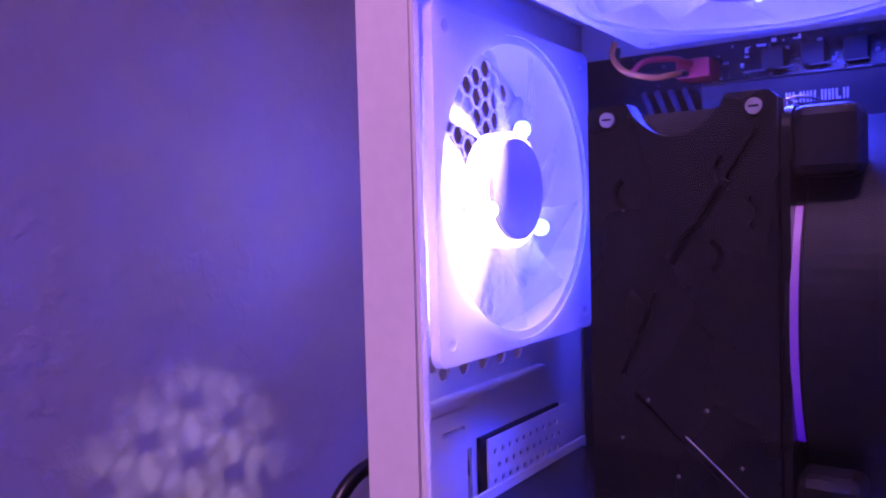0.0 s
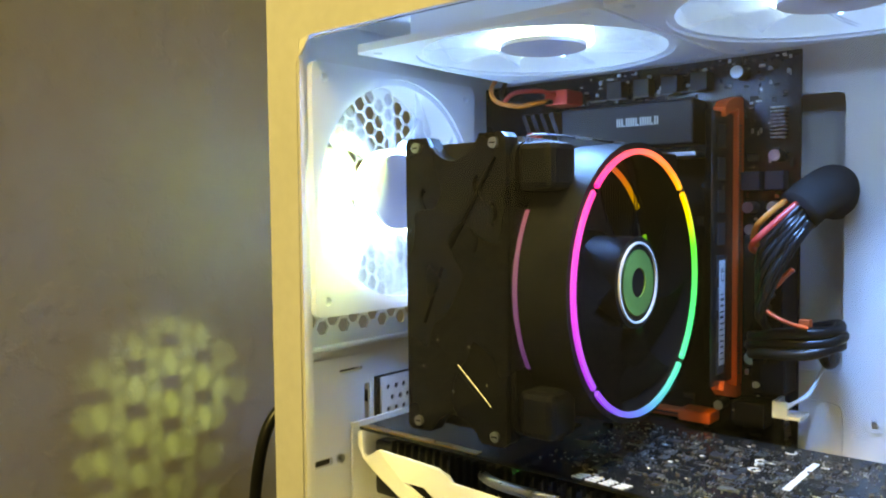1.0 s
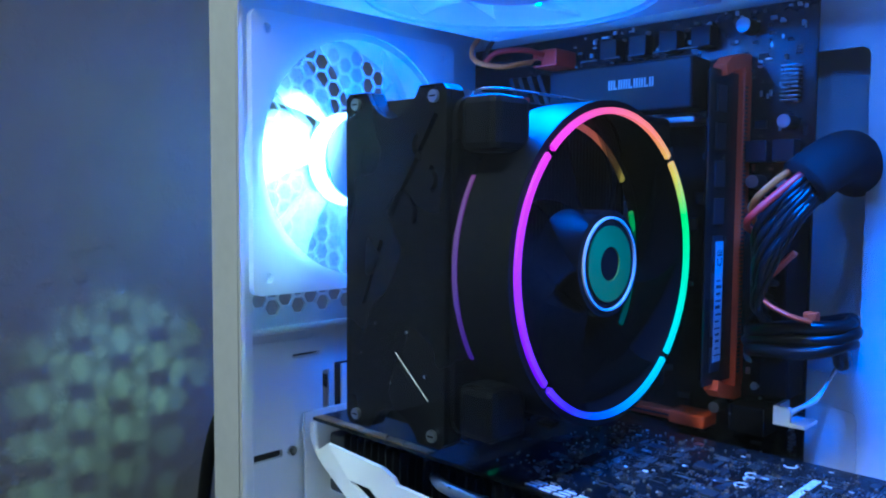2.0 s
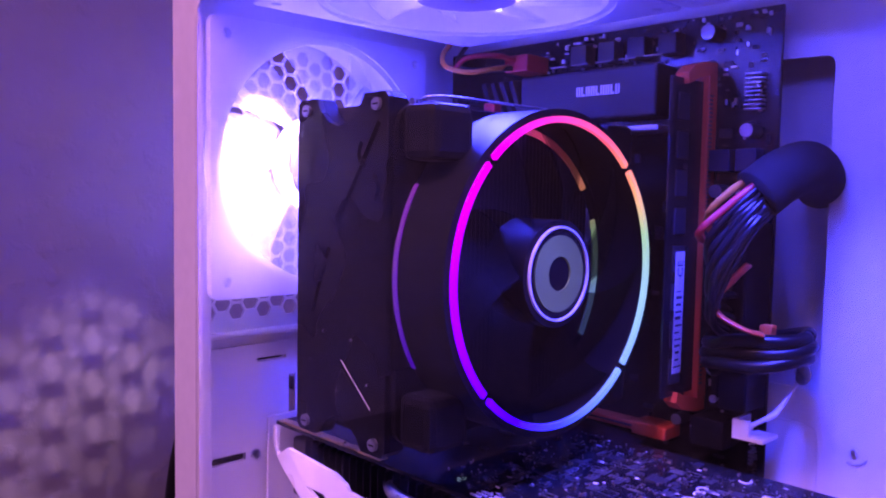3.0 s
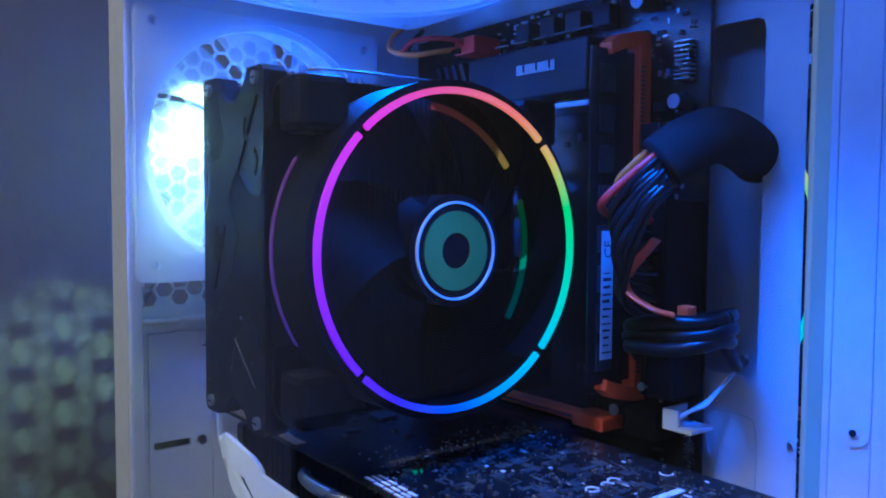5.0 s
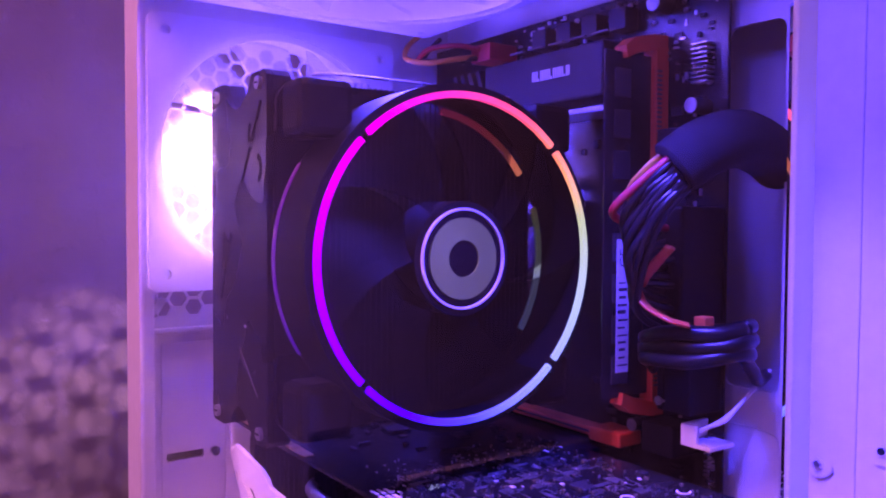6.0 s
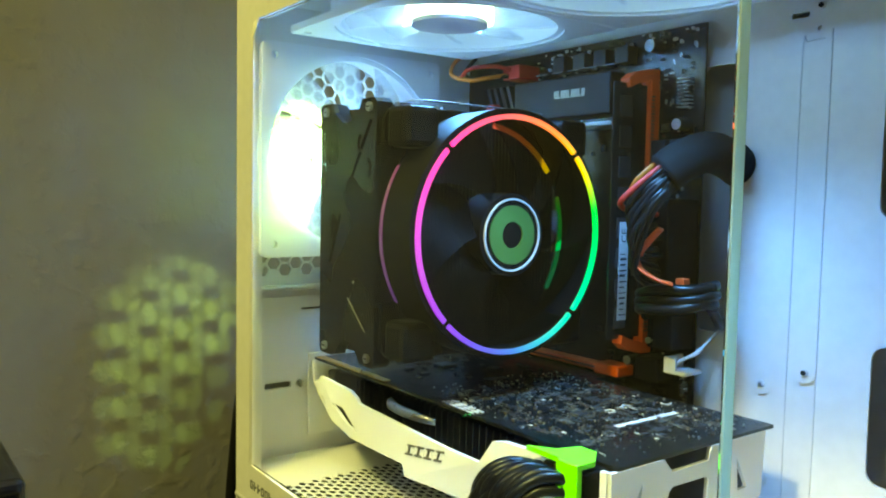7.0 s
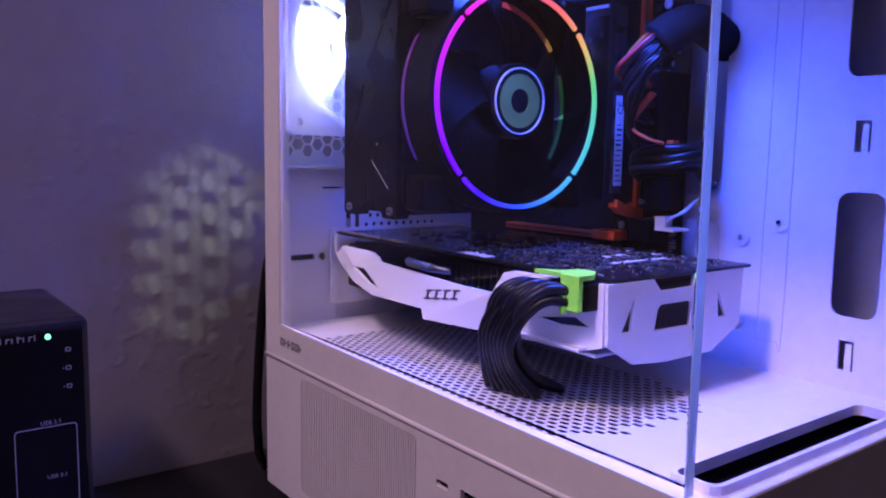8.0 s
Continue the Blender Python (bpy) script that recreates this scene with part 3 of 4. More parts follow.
# processor power plug with looped leads
plug = part("power_socket", box(bmesh.new(), 0.031, 0.046, 0.0860, YB, 0.3390, 0.3475, 0.0008), RED_CABLE, board, "red plug of the processor supply")
for px, pz, pr in ((0.1565, 0.3050, 0.0030), (0.1440, 0.2800, 0.0030), (0.1560, 0.2800, 0.0030), (0.1450, 0.2690, 0.0028), (0.1380, 0.3470, 0.0034), (0.1300, 0.1790, 0.0026), (0.1520, 0.1930, 0.0034), (0.1460, 0.2050, 0.0034), (0.1505, 0.1760, 0.0030)):
    cap = part("capacitor", cyl(bmesh.new(), (px, YB - 0.0045, pz), "y", pr, 0.009, 24), CHIP, board)
    part("can_top", cyl(bmesh.new(), (px, YB - 0.0092, pz), "y", pr * 0.92, 0.0006, 24), ALU, cap, "bright aluminium can top")
for px, pz, mat in ((0.1445, 0.2930, CAP_BLUE), (0.1560, 0.2930, CAP_BLUE), (0.1405, 0.1770, CHIP), (0.0700, 0.3450, CHIP), (0.0860, 0.3450, CHIP), (0.1020, 0.3450, CHIP), (0.1180, 0.3450, CHIP)):
    part("coil_case", box(bmesh.new(), px - 0.0046, px + 0.0046, YB - 0.0080, YB, pz - 0.0046, pz + 0.0046, 0.0006), mat, board)
bm = bmesh.new()
for i in range(5):
    box(bm, 0.060 + i * 0.013, 0.069 + i * 0.013, 0.0870, 0.0885, 0.3385, 0.3392)
part("coil_leads", bm, CERAMIC, board)
bm = bmesh.new()
for i in range(9):
    box(bm, 0.1530, 0.1600, YB - 0.0050, YB - 0.0002, 0.3140 + i * 0.0018, 0.3144 + i * 0.0018)
part("pin_header", bm, SOLDER, board, "row of bright pins")
bm = bmesh.new()
for i in range(26):
    box(bm, 0.1610, 0.1632, YB - 0.0042, YB - 0.0002, 0.1400 + i * 0.0016, 0.1407 + i * 0.0016)
part("edge_pins", bm, SOLDER, board)


def strewn(parent, name, mat, n, seed, region, size, spot):
    """Many small parts soldered to a board, in one mesh."""
    r = random.Random(seed)
    bm = bmesh.new()
    for _ in range(n):
        u, v = r.uniform(region[0], region[1]), r.uniform(region[2], region[3])
        a, b = r.uniform(*size), r.uniform(*size) * 0.6
        if r.random() < 0.5:
            a, b = b, a
        spot(bm, u, v, a, b, r.uniform(0.0003, 0.0011))
    ob = part(name, bm, mat, parent)
    ob["kind"] = "stuff"
    return ob


def on_board(bm, u, v, a, b, h):
    box(bm, u - a / 2, u + a / 2, YB - h - 0.0004, YB + 0.0001, v - b / 2, v + b / 2)


strewn(board, "surface_parts", SOLDER, 80, 1, (0.140, 0.163, 0.13, 0.352), (0.0008, 0.0028), on_board)
strewn(board, "chips", CHIP, 70, 2, (-0.02, 0.163, 0.12, 0.352), (0.002, 0.006), on_board)
strewn(board, "ceramic_parts", CERAMIC, 110, 3, (0.0, 0.163, 0.32, 0.354), (0.0008, 0.0025), on_board)
strewn(board, "board_marks", SILK, 45, 5, (0.045, 0.163, 0.339, 0.355), (0.0006, 0.0026), on_board)

# memory slots with orange latches
for k, sx in enumerate((0.1355,)):
    s = part("memory_slot", box(bmesh.new(), sx - 0.0033, sx + 0.0033, 0.0960, YB, 0.1895, 0.3300, 0.0005), ORANGE, board, "orange memory slot")
    bm = bmesh.new()
    for i in range(70):
        box(bm, sx + 0.0031, sx + 0.0037, 0.0965, 0.0990, 0.196 + i * 0.0018, 0.1968 + i * 0.0018)
    part("slot_ridges", bm, CERAMIC, s)
    for z, sg in ((0.3300, 1), (0.1890, -1)):
        bm = bmesh.new()
        plate(bm, [(0.1030, z), (0.0960, z - 0.001 * sg), (0.0860, z - 0.0035 * sg), (0.0800, z - 0.0060 * sg), (0.0790, z - 0.0015 * sg), (0.0840, z + 0.0022 * sg), (0.0960, z + 0.0050 * sg), (0.1030, z + 0.0050 * sg)], [], on_x(sx - 0.0030), 0.0060)
        part("latch", bm, ORANGE, s, "orange latch")
part("memory_slot", box(bmesh.new(), 0.1215, 0.1275, 0.0960, YB, 0.1895, 0.3300, 0.0005), BLACK, board)

# expansion slot beneath the graphics card
es = part("expansion_slot", box(bmesh.new(), 0.0250, 0.1180, 0.0950, YB, 0.1690, 0.1728, 0.0006), ORANGE, board, "orange expansion slot with its latch")
part("slot_groove", box(bmesh.new(), 0.0270, 0.1090, 0.0945, 0.0951, 0.1706, 0.1714), HOLE_SHADE, es)
part("slot_latch", box(bmesh.new(), 0.1100, 0.1275, 0.0900, YB, 0.1690, 0.1750, 0.0010), ORANGE, es)

stick = thing("memory_stick", "dark memory stick with a white label, in the orange slot", "memory module")
part("circuit_board", box(bmesh.new(), 0.1349, 0.1361, 0.0705, 0.0985, 0.1930, 0.3265, 0.0002, 1), PCB, stick)
for i in range(8):
    part("memory_chip", box(bmesh.new(), 0.1361, 0.1369, 0.0750, 0.0840, 0.1985 + i * 0.0158, 0.2095 + i * 0.0158, 0.0002, 1), CHIP, stick)
lab = part("sticker", box(bmesh.new(), 0.13692, 0.1371, 0.0768, 0.0838, 0.2030, 0.2545), PAPER, stick, "white paper label with print")
bm = bmesh.new()
rnd = random.Random(8)
for i in range(12):
    z = 0.2055 + i * 0.0029
    box(bm, 0.1371, 0.13715, 0.0775 + rnd.uniform(0, 0.001), 0.0815 + rnd.uniform(0, 0.0018), z, z + rnd.uniform(0.0005, 0.0014))
part("print", bm, INK, lab)
lettering("approval_mark", "CE", 0.0062, Matrix(((0, 0, 1, 0.13715), (0, -1, 0, 0.0826), (1, 0, 0, 0.2435), (0, 0, 0, 1))), INK, lab)

# main supply plug, leads and sleeve
supply = thing("supply_cable", "black and red supply leads in a woven black sleeve", "cable")
part("plug", box(bmesh.new(), 0.1475, 0.1657, 0.0790, 0.1033, 0.2130, 0.2670, 0.0012), BLACK, supply)
part("sleeve", cable(bmesh.new(), [(0.1790, 0.0575, 0.2785), (0.1840, 0.0650, 0.2850), (0.1868, 0.0790, 0.2890), (0.1830, 0.1000, 0.2870), (0.1780, 0.1180, 0.2830)], 0.0098, 20), SLEEVE, supply, "woven black sleeve", smooth=True)
part("lead", cable(bmesh.new(), [(0.1800, 0.0560, 0.2830), (0.1735, 0.0500, 0.2755), (0.1655, 0.0450, 0.2665), (0.1615, 0.0500, 0.2625), (0.1590, 0.0640, 0.2600), (0.1585, 0.0810, 0.2590)], 0.0014), RED_CABLE, supply, "red lead", smooth=True)
part("lead", cable(bmesh.new(), [(0.1765, 0.0590, 0.2855), (0.1690, 0.0560, 0.2790), (0.1620, 0.0560, 0.2720), (0.1570, 0.0660, 0.2650), (0.1560, 0.0810, 0.2600)], 0.0014), YELLOW_CABLE, supply, "yellow lead", smooth=True)
for i in range(12):
    f = i / 11
    part("lead", cable(bmesh.new(), [(0.1805 + 0.0035 * f, 0.0560 + 0.0018 * (i % 3), 0.2815 - 0.0085 * f), (0.1745 + 0.004 * f, 0.0505 + 0.0022 * (i % 2), 0.2735 - 0.011 * f), (0.1665 + 0.0035 * f, 0.0480 + 0.0030 * (i % 3), 0.2625 - 0.016 * f),
                                         (0.1610 + 0.002 * (i % 2), 0.0600, 0.2520 - 0.022 * f), (0.1575 + 0.002 * (i % 3), 0.0810, 0.2540 - 0.034 * f)], 0.0014), BLACK_CABLE, supply, smooth=True)

coil = thing("cable_bundle", "looped black cables tied into a bundle through the tray opening", "cable")
for i in range(3):
    turn = [math.pi * 2 * k / 14 + 0.3 * i for k in range(15)]
    part("loop", cable(bmesh.new(), [(0.1715 + (0.0190 + 0.0012 * (i % 2)) * math.cos(a), 0.0800 + (0.0130 + 0.0014 * ((i + 1) % 2)) * math.sin(a), 0.2228 - 0.0043 * i + 0.0030 * math.cos(a) + 0.0008 * math.sin(3 * a + i)) for a in turn], 0.0027, 10, 1.0, 5), BLACK_CABLE, coil, smooth=True)
part("tie", cable(bmesh.new(), [(0.1570 + 0.0052 * math.cos(a), 0.0745 - 0.0030 * math.cos(a), 0.2168 + 0.0095 * math.sin(a)) for a in [math.pi * k / 5 for k in range(11)]], 0.0011, 8, 1.0, 4), BLACK, coil, "black cable tie", smooth=True)
part("tail", cable(bmesh.new(), [(0.1850, 0.0880, 0.2150), (0.1840, 0.0960, 0.2080), (0.1790, 0.1060, 0.2040), (0.1740, 0.1180, 0.2040)], 0.0024), BLACK_CABLE, coil, smooth=True)
socket_block = thing("header_socket", "glossy black header socket with a bright pin on the motherboard edge", "connector")
part("housing", box(bmesh.new(), 0.1500, 0.1655, 0.0850, 0.1033, 0.1905, 0.2085, 0.0010), BLACK, socket_block)
part("rib", box(bmesh.new(), 0.1520, 0.1540, 0.0838, 0.0850, 0.1915, 0.2075, 0.0003), BLACK, socket_block)
part("pin", cyl(bmesh.new(), (0.1525, 0.0840, 0.1945), "y", 0.0016, 0.0022, 18), STEEL, socket_block, "bright round pin")
sata = thing("data_cable", "flat orange-red data cable curving off the motherboard", "cable")
part("band", cable(bmesh.new(), [(0.1760, 0.0600, 0.2530), (0.1700, 0.0590, 0.2465), (0.1640, 0.0590, 0.2400), (0.1660, 0.0590, 0.2335), (0.1750, 0.0600, 0.2290), (0.1800, 0.0650, 0.2270)], 0.0026, 10, 0.35), ORANGE, sata, smooth=True)
part("end", box(bmesh.new(), 0.1740, 0.1790, 0.0750, 0.0800, 0.2235, 0.2290, 0.0006), ORANGE, sata)

wplug = thing("white_plug", "small white plug with white leads on the motherboard edge", "connector")
bm = bmesh.new()
box(bm, 0.1585, 0.1715, 0.0890, 0.0905, 0.1785, 0.1800)
box(bm, 0.1585, 0.1715, 0.0905, 0.1030, 0.1785, 0.1800)
box(bm, 0.1585, 0.1655, 0.0890, 0.0905, 0.1800, 0.1865)
box(bm, 0.1585, 0.1600, 0.0905, 0.1030, 0.1800, 0.1865)
part("housing", bm, WHITE_PLASTIC, wplug)
part("post", box(bmesh.new(), 0.1402, 0.1550, 0.0885, 0.1033, 0.1718, 0.1840, 0.0008), BLACK, wplug, "black connector block beside it")
bm = bmesh.new()
for i in range(5):
    box(bm, 0.1380, 0.1401, 0.0920 + i * 0.0022, 0.0927 + i * 0.0022, 0.1722, 0.1728)
    box(bm, 0.1380, 0.1401, 0.0920 + i * 0.0022, 0.0927 + i * 0.0022, 0.1780, 0.1786)
part("side_pins", bm, SOLDER, wplug, "bright side pins")
for i in range(3):
    part("lead", cable(bmesh.new(), [(0.1610 + i * 0.0016, 0.0915, 0.1830), (0.1660 + i * 0.0012, 0.0920, 0.1852 + i * 0.0007), (0.1715 + i * 0.0006, 0.0960, 0.1895), (0.1745, 0.1020, 0.1950), (0.1760, 0.1180, 0.2060)], 0.0008), WHITE_CABLE, wplug, smooth=True)

cpu_lead = thing("processor_cable", "orange and red leads looping above the heatsink", "cable")
part("lead", cable(bmesh.new(), [(0.0080, 0.0720, 0.3560), (0.0110, 0.0620, 0.3480), (0.0190, 0.0560, 0.3400), (0.0290, 0.0620, 0.3370), (0.0340, 0.0720, 0.3390), (0.0340, 0.0860, 0.3420)], 0.0013), YELLOW_CABLE, cpu_lead, "orange-yellow lead", smooth=True)
part("lead", cable(bmesh.new(), [(0.0190, 0.0620, 0.3395), (0.0240, 0.0660, 0.3450), (0.0330, 0.0760, 0.3465), (0.0380, 0.0860, 0.3450)], 0.0013), RED_CABLE, cpu_lead, "red lead", smooth=True)
part("lead", cable(bmesh.new(), [(0.0040, 0.0860, 0.3560), (0.0090, 0.0740, 0.3460), (0.0200, 0.0680, 0.3400), (0.0320, 0.0780, 0.3400), (0.0360, 0.0860, 0.3410)], 0.0013), BLACK_CABLE, cpu_lead, smooth=True)
part("red_clip", box(bmesh.new(), 0.0225, 0.0300, 0.0800, 0.0860, 0.3140, 0.3240, 0.001), RED_CABLE, cpu_lead)

# ---- processor cooler ----
CY, CZ = 0.0118, 0.2482
cooler = thing("processor_cooler", "black tower processor cooler with a ring-lit fan", "cpu cooler")
bm = bmesh.new()
top = []
for i in range(13):
    t = i / 12
    top.append((0.0600 + 0.0280 * t, 0.3110 - 0.0105 * math.sin(math.pi * t) ** 0.7))
bot = []
for i in range(13):
    t = i / 12
    bot.append((0.0880 - 0.0280 * t, 0.1850 + 0.0095 * math.sin(math.pi * t) ** 0.7))
outline = [(0.0480, 0.3090), (0.0500, 0.3110)] + top + [(0.0990, 0.3110), (0.1010, 0.3090), (0.1010, 0.1870), (0.0990, 0.1850)] + bot + [(0.0500, 0.1850), (0.0480, 0.1870)]
cres = []
for cx, cz, a0 in ((0.0900, 0.2905, 130), (0.0915, 0.2785, -60), (0.0815, 0.2670, -60), (0.0610, 0.2850, 120)):
    arc = [(cx + 0.0056 * math.cos(radians(a0 + k * 16)), cz + 0.0056 * math.sin(radians(a0 + k * 16))) for k in range(9)]
    arc += [(cx + 0.0036 * math.cos(radians(a0 + k * 16)), cz + 0.0036 * math.sin(radians(a0 + k * 16))) for k in range(8, -1, -1)]
    cres.append(arc)
slits = [[(0.0715, 0.2652), (0.0733, 0.2640), (0.0972, 0.3003), (0.0954, 0.3014)], [(0.0570, 0.2320), (0.0586, 0.2312), (0.0690, 0.2560), (0.0674, 0.2568)],
         [(0.0850, 0.2050), (0.0862, 0.2040), (0.0620, 0.2270), (0.0608, 0.2260)]]
plate(bm, outline, cres + slits, on_y(-0.0490), 0.0022)
cover = part("cover", bm, BLACK_GLOSS, cooler, "black lacquered cover with pressed crescents")
bm = bmesh.new()
plate(bm, outline, [], on_y(-0.0466), 0.006)
part("cover_body", bm, BLACK, cooler)
for sx in (0.0545, 0.0955):
    for sz in (0.1892, 0.3068):
        sc = part("screw", cyl(bmesh.new(), (sx, -0.0496, sz), "y", 0.0022, 0.0014, 18), STEEL, cover, "small bright screw")
        part("screw_slot", box(bmesh.new(), sx - 0.0013, sx + 0.0013, -0.0505, -0.0502, sz - 0.0003, sz + 0.0003), HOLE_SHADE, sc)
# thin metal bar laid on the cover to imitate a glinting slit edge
GLINT_METAL = material("slit_glint_metal", (0.16, 0.16, 0.17), 0.35, 1.0, grain=0.3, scale=900)
for (ax, az), (bx, bz) in (((0.0760, 0.2160), (0.0930, 0.2010)),):
    part("slit_glint", cable(bmesh.new(), [(ax, -0.0490, az), ((ax + bx) / 2, -0.0490, (az + bz) / 2), (bx, -0.0490, bz)], 0.0003, 6), GLINT_METAL, cover, "thin metal line put in for the glint of a slit edge")
fin = box(bmesh.new(), 0.0500, 0.1000, -0.0002, 0.0002, 0.1870, 0.3085)
fin_ob = part("cooling_fin", fin, ALU_DARK, cooler)
fin_ob.location = (0, -0.0395, 0)
for i in range(1, 46):
    share("cooling_fin", fin_ob.data, cooler, Matrix.Translation((0, -0.0395 + i * 0.0023, 0)))
bm = bmesh.new()
for i in range(11):
    box(bm, 0.0990, 0.1012, -0.0380 + i * 0.0026, -0.0368 + i * 0.0026, 0.3060, 0.3095)
part("fin_tabs", bm, ALU, cooler, "bright row of fin tabs")
for hz in (0.222, 0.238, 0.262, 0.278):
    part("heat_pipe", cyl(bmesh.new(), (0.075, 0.025, hz), "y", 0.003, 0.130, 16), STEEL, cooler)
part("base", box(bmesh.new(), 0.055, 0.095, 0.088, 0.1030, 0.229, 0.271, 0.002), ALU, cooler)
part("fan_clip", cable(bmesh.new(), [(0.1000, -0.0330, 0.3098), (0.1040, -0.0310, 0.3105), (0.1060, -0.0150, 0.3108), (0.1065, 0.0300, 0.3106), (0.1040, 0.0500, 0.3100)], 0.0005, 8), STEEL, cooler, "bent steel wire clip", smooth=True)
for rx, rz in ((0.0655, 0.2255), (0.0820, 0.2240), (0.0575, 0.2135), (0.0915, 0.2095), (0.0740, 0.2045)):
    part("rivet", cyl(bmesh.new(), (rx, -0.0492, rz), "y", 0.0006, 0.0008, 10), STEEL, cover, "tiny bright rivet")

fan = part("fan_frame", annulus(bmesh.new(), (0, CY, CZ), 0.0566, 0.0600, 0.1062, 0.1278, seg=96), BLACK, cooler, "round black fan frame")
part("mounting_flange", annulus(bmesh.new(), (0, CY, CZ), 0.0566, 0.0598, 0.1022, 0.1060, seg=96), BLACK, cooler)
bm = bmesh.new()
plate(bm, rounded(CY - 0.0585, CY + 0.0585, CZ - 0.0590, CZ + 0.0590, 0.008, 6),
      [ngon(CY, CZ, 0.0565, 72)] + [ngon(CY + a * 0.0505, CZ + b * 0.0525, 0.0024, 14) for a in (-1, 1) for b in (-1, 1)], on_x(0.1015), 0.0022)
part("fan_plate", bm, BLACK_GLOSS, cooler, "glossy black mounting plate behind the fan")
for a in (-1, 1):
    for b in (-1, 1):
        part("corner_pad", box(bmesh.new(), 0.1036, 0.1200, CY + a * 0.0480 - 0.0095, CY + a * 0.0480 + 0.0095, CZ + b * 0.0490 - 0.0095, CZ + b * 0.0490 + 0.0095, 0.003), BLACK, cooler, "black rubber corner pad")
RING = [(0.0, (0.42, 0.0, 0.80)), (0.09, (0.22, 0.0, 0.85)), (0.17, (0.07, 0.01, 0.90)), (0.25, (0.02, 0.10, 0.85)), (0.34, (0.01, 0.42, 0.66)),
        (0.44, (0.01, 0.66, 0.32)), (0.54, (0.05, 0.70, 0.08)), (0.60, (0.75, 0.46, 0.04)), (0.67, (0.95, 0.18, 0.06)), (0.78, (0.95, 0.07, 0.20)), (0.87, (0.92, 0.01, 0.52)), (1.0, (0.42, 0.0, 0.80))]
RING_MAT = ring_light("ring_diodes", RING, 2.0)
ARC_MAT = ring_light("rear_ring_diodes", RING, 0.26)
REFLECTION_MAT = ring_light("ring_reflection_glow", RING, 0.6)
for q in range(4):
    a = 45 + 90 * q
    ob = part("light_arc", annulus(bmesh.new(), (0, 0, 0), 0.0551, 0.0573, -0.0010, 0.0008, a + 1.6, a + 88.4, 200), RING_MAT, fan, "glowing arc of changing hue")
    ob.location = (0.1284, CY, CZ)
ob = part("rear_light_arc", annulus(bmesh.new(), (0, 0, 0), 0.0598, 0.0603, -0.0010, 0.0010, 148, 212, 240), ARC_MAT, fan, "dim glowing arc behind the frame")
ob.location = (0.1045, CY, CZ)
# emissive arcs that imitate the rear ring's reflection seen between the blades
for a0, a1 in ((-34, 20), (36, 84)):
    ob = part("ring_reflection_arc", annulus(bmesh.new(), (0, 0, 0), 0.0528, 0.0552, -0.0006, 0.0006, a0, a1, 240), REFLECTION_MAT, fan, "dim glowing arc in place of the rear ring's reflection")
    ob.location = (0.1045, CY, CZ)
hub = part("fan_hub", cyl(bmesh.new(), (0.1170, CY, CZ), "x", 0.0200, 0.0190, 56), BLACK, cooler)
part("hub_ring", annulus(bmesh.new(), (0.1268, CY, CZ), 0.0168, 0.0176, -0.0004, 0.0006), SILK, hub, "thin white ring")
part("hub_badge", annulus(bmesh.new(), (0.1267, CY, CZ), 0.0064, 0.0142, -0.0004, 0.0004), material("sage_badge", (0.10, 0.18, 0.035), 0.45, grain=0.2, scale=700), hub, "sage green badge ring")
bm = bmesh.new()
grid = []
for i in range(7):
    r = 0.0200 + (0.0560 - 0.0200) * i / 6
    row = []
    for k in range(6):
        s = k / 5
        a = (s - 0.5) * 0.95 + 0.45 * i / 6
        row.append((0.1080 + 0.0170 * s, r * math.cos(a), r * math.sin(a)))
    grid.append(row)
for off in (0.0, 0.0013):
    vs = [[bm.verts.new((x + off, y, z)) for x, y, z in row] for row in grid]
    for i in range(6):
        for k in range(5):
            bm.faces.new((vs[i][k], vs[i + 1][k], vs[i + 1][k + 1], vs[i][k + 1]))
bl = part("blade", bm, BLADE_BLACK, cooler, smooth=True)
bl.location = (0, CY, CZ)
for b in range(1, 7):
    share("blade", bl.data, cooler, pose(0, CY, CZ, 360 * b / 7, 0, 0))

# ---- graphics card ----
ZP = 0.1670
gpu = thing("graphics_card", "black graphics card with a white shroud, lying level in its slot", "graphics card")
bm = bmesh.new()
plate(bm, [(-0.0170, -0.0175), (0.2215, -0.0175), (0.2215, 0.0845), (0.1160, 0.0845), (0.1160, 0.0985), (0.0300, 0.0985), (0.0300, 0.0845), (-0.0170, 0.0845)], [], on_z(ZP - 0.0016), 0.0016)
part("circuit_board", bm, PCB, gpu)
part("bracket", box(bmesh.new(), -0.0215, -0.0200, -0.0200, 0.0950, 0.1180, 0.1690, 0.0004), WHITE, gpu)
part("contact_strip", box(bmesh.new(), -0.0160, 0.0600, -0.0170, -0.0125, ZP, ZP + 0.0004), GOLD, gpu, "gilded ground strip")
for i in range(4):
    part("gilded_pad", box(bmesh.new(), -0.012 + i * 0.0165, -0.001 + i * 0.0165, -0.0168, -0.0128, ZP + 0.0004, ZP + 0.0008), GOLD, gpu)

# near side of the shroud, with its stepped upper edge
YG = -0.0300
top_edge = [(-0.0160, 0.1650), (-0.0120, 0.1665), (-0.0110, 0.1520), (0.0030, 0.1600), (0.0470, 0.1610), (0.0540, 0.1585), (0.0560, 0.1560), (0.1330, 0.1530), (0.1560, 0.1530), (0.1640, 0.1640), (0.1700, 0.1655), (0.1945, 0.1655), (0.1950, 0.1535), (0.2168, 0.1535), (0.2168, 0.1655)]
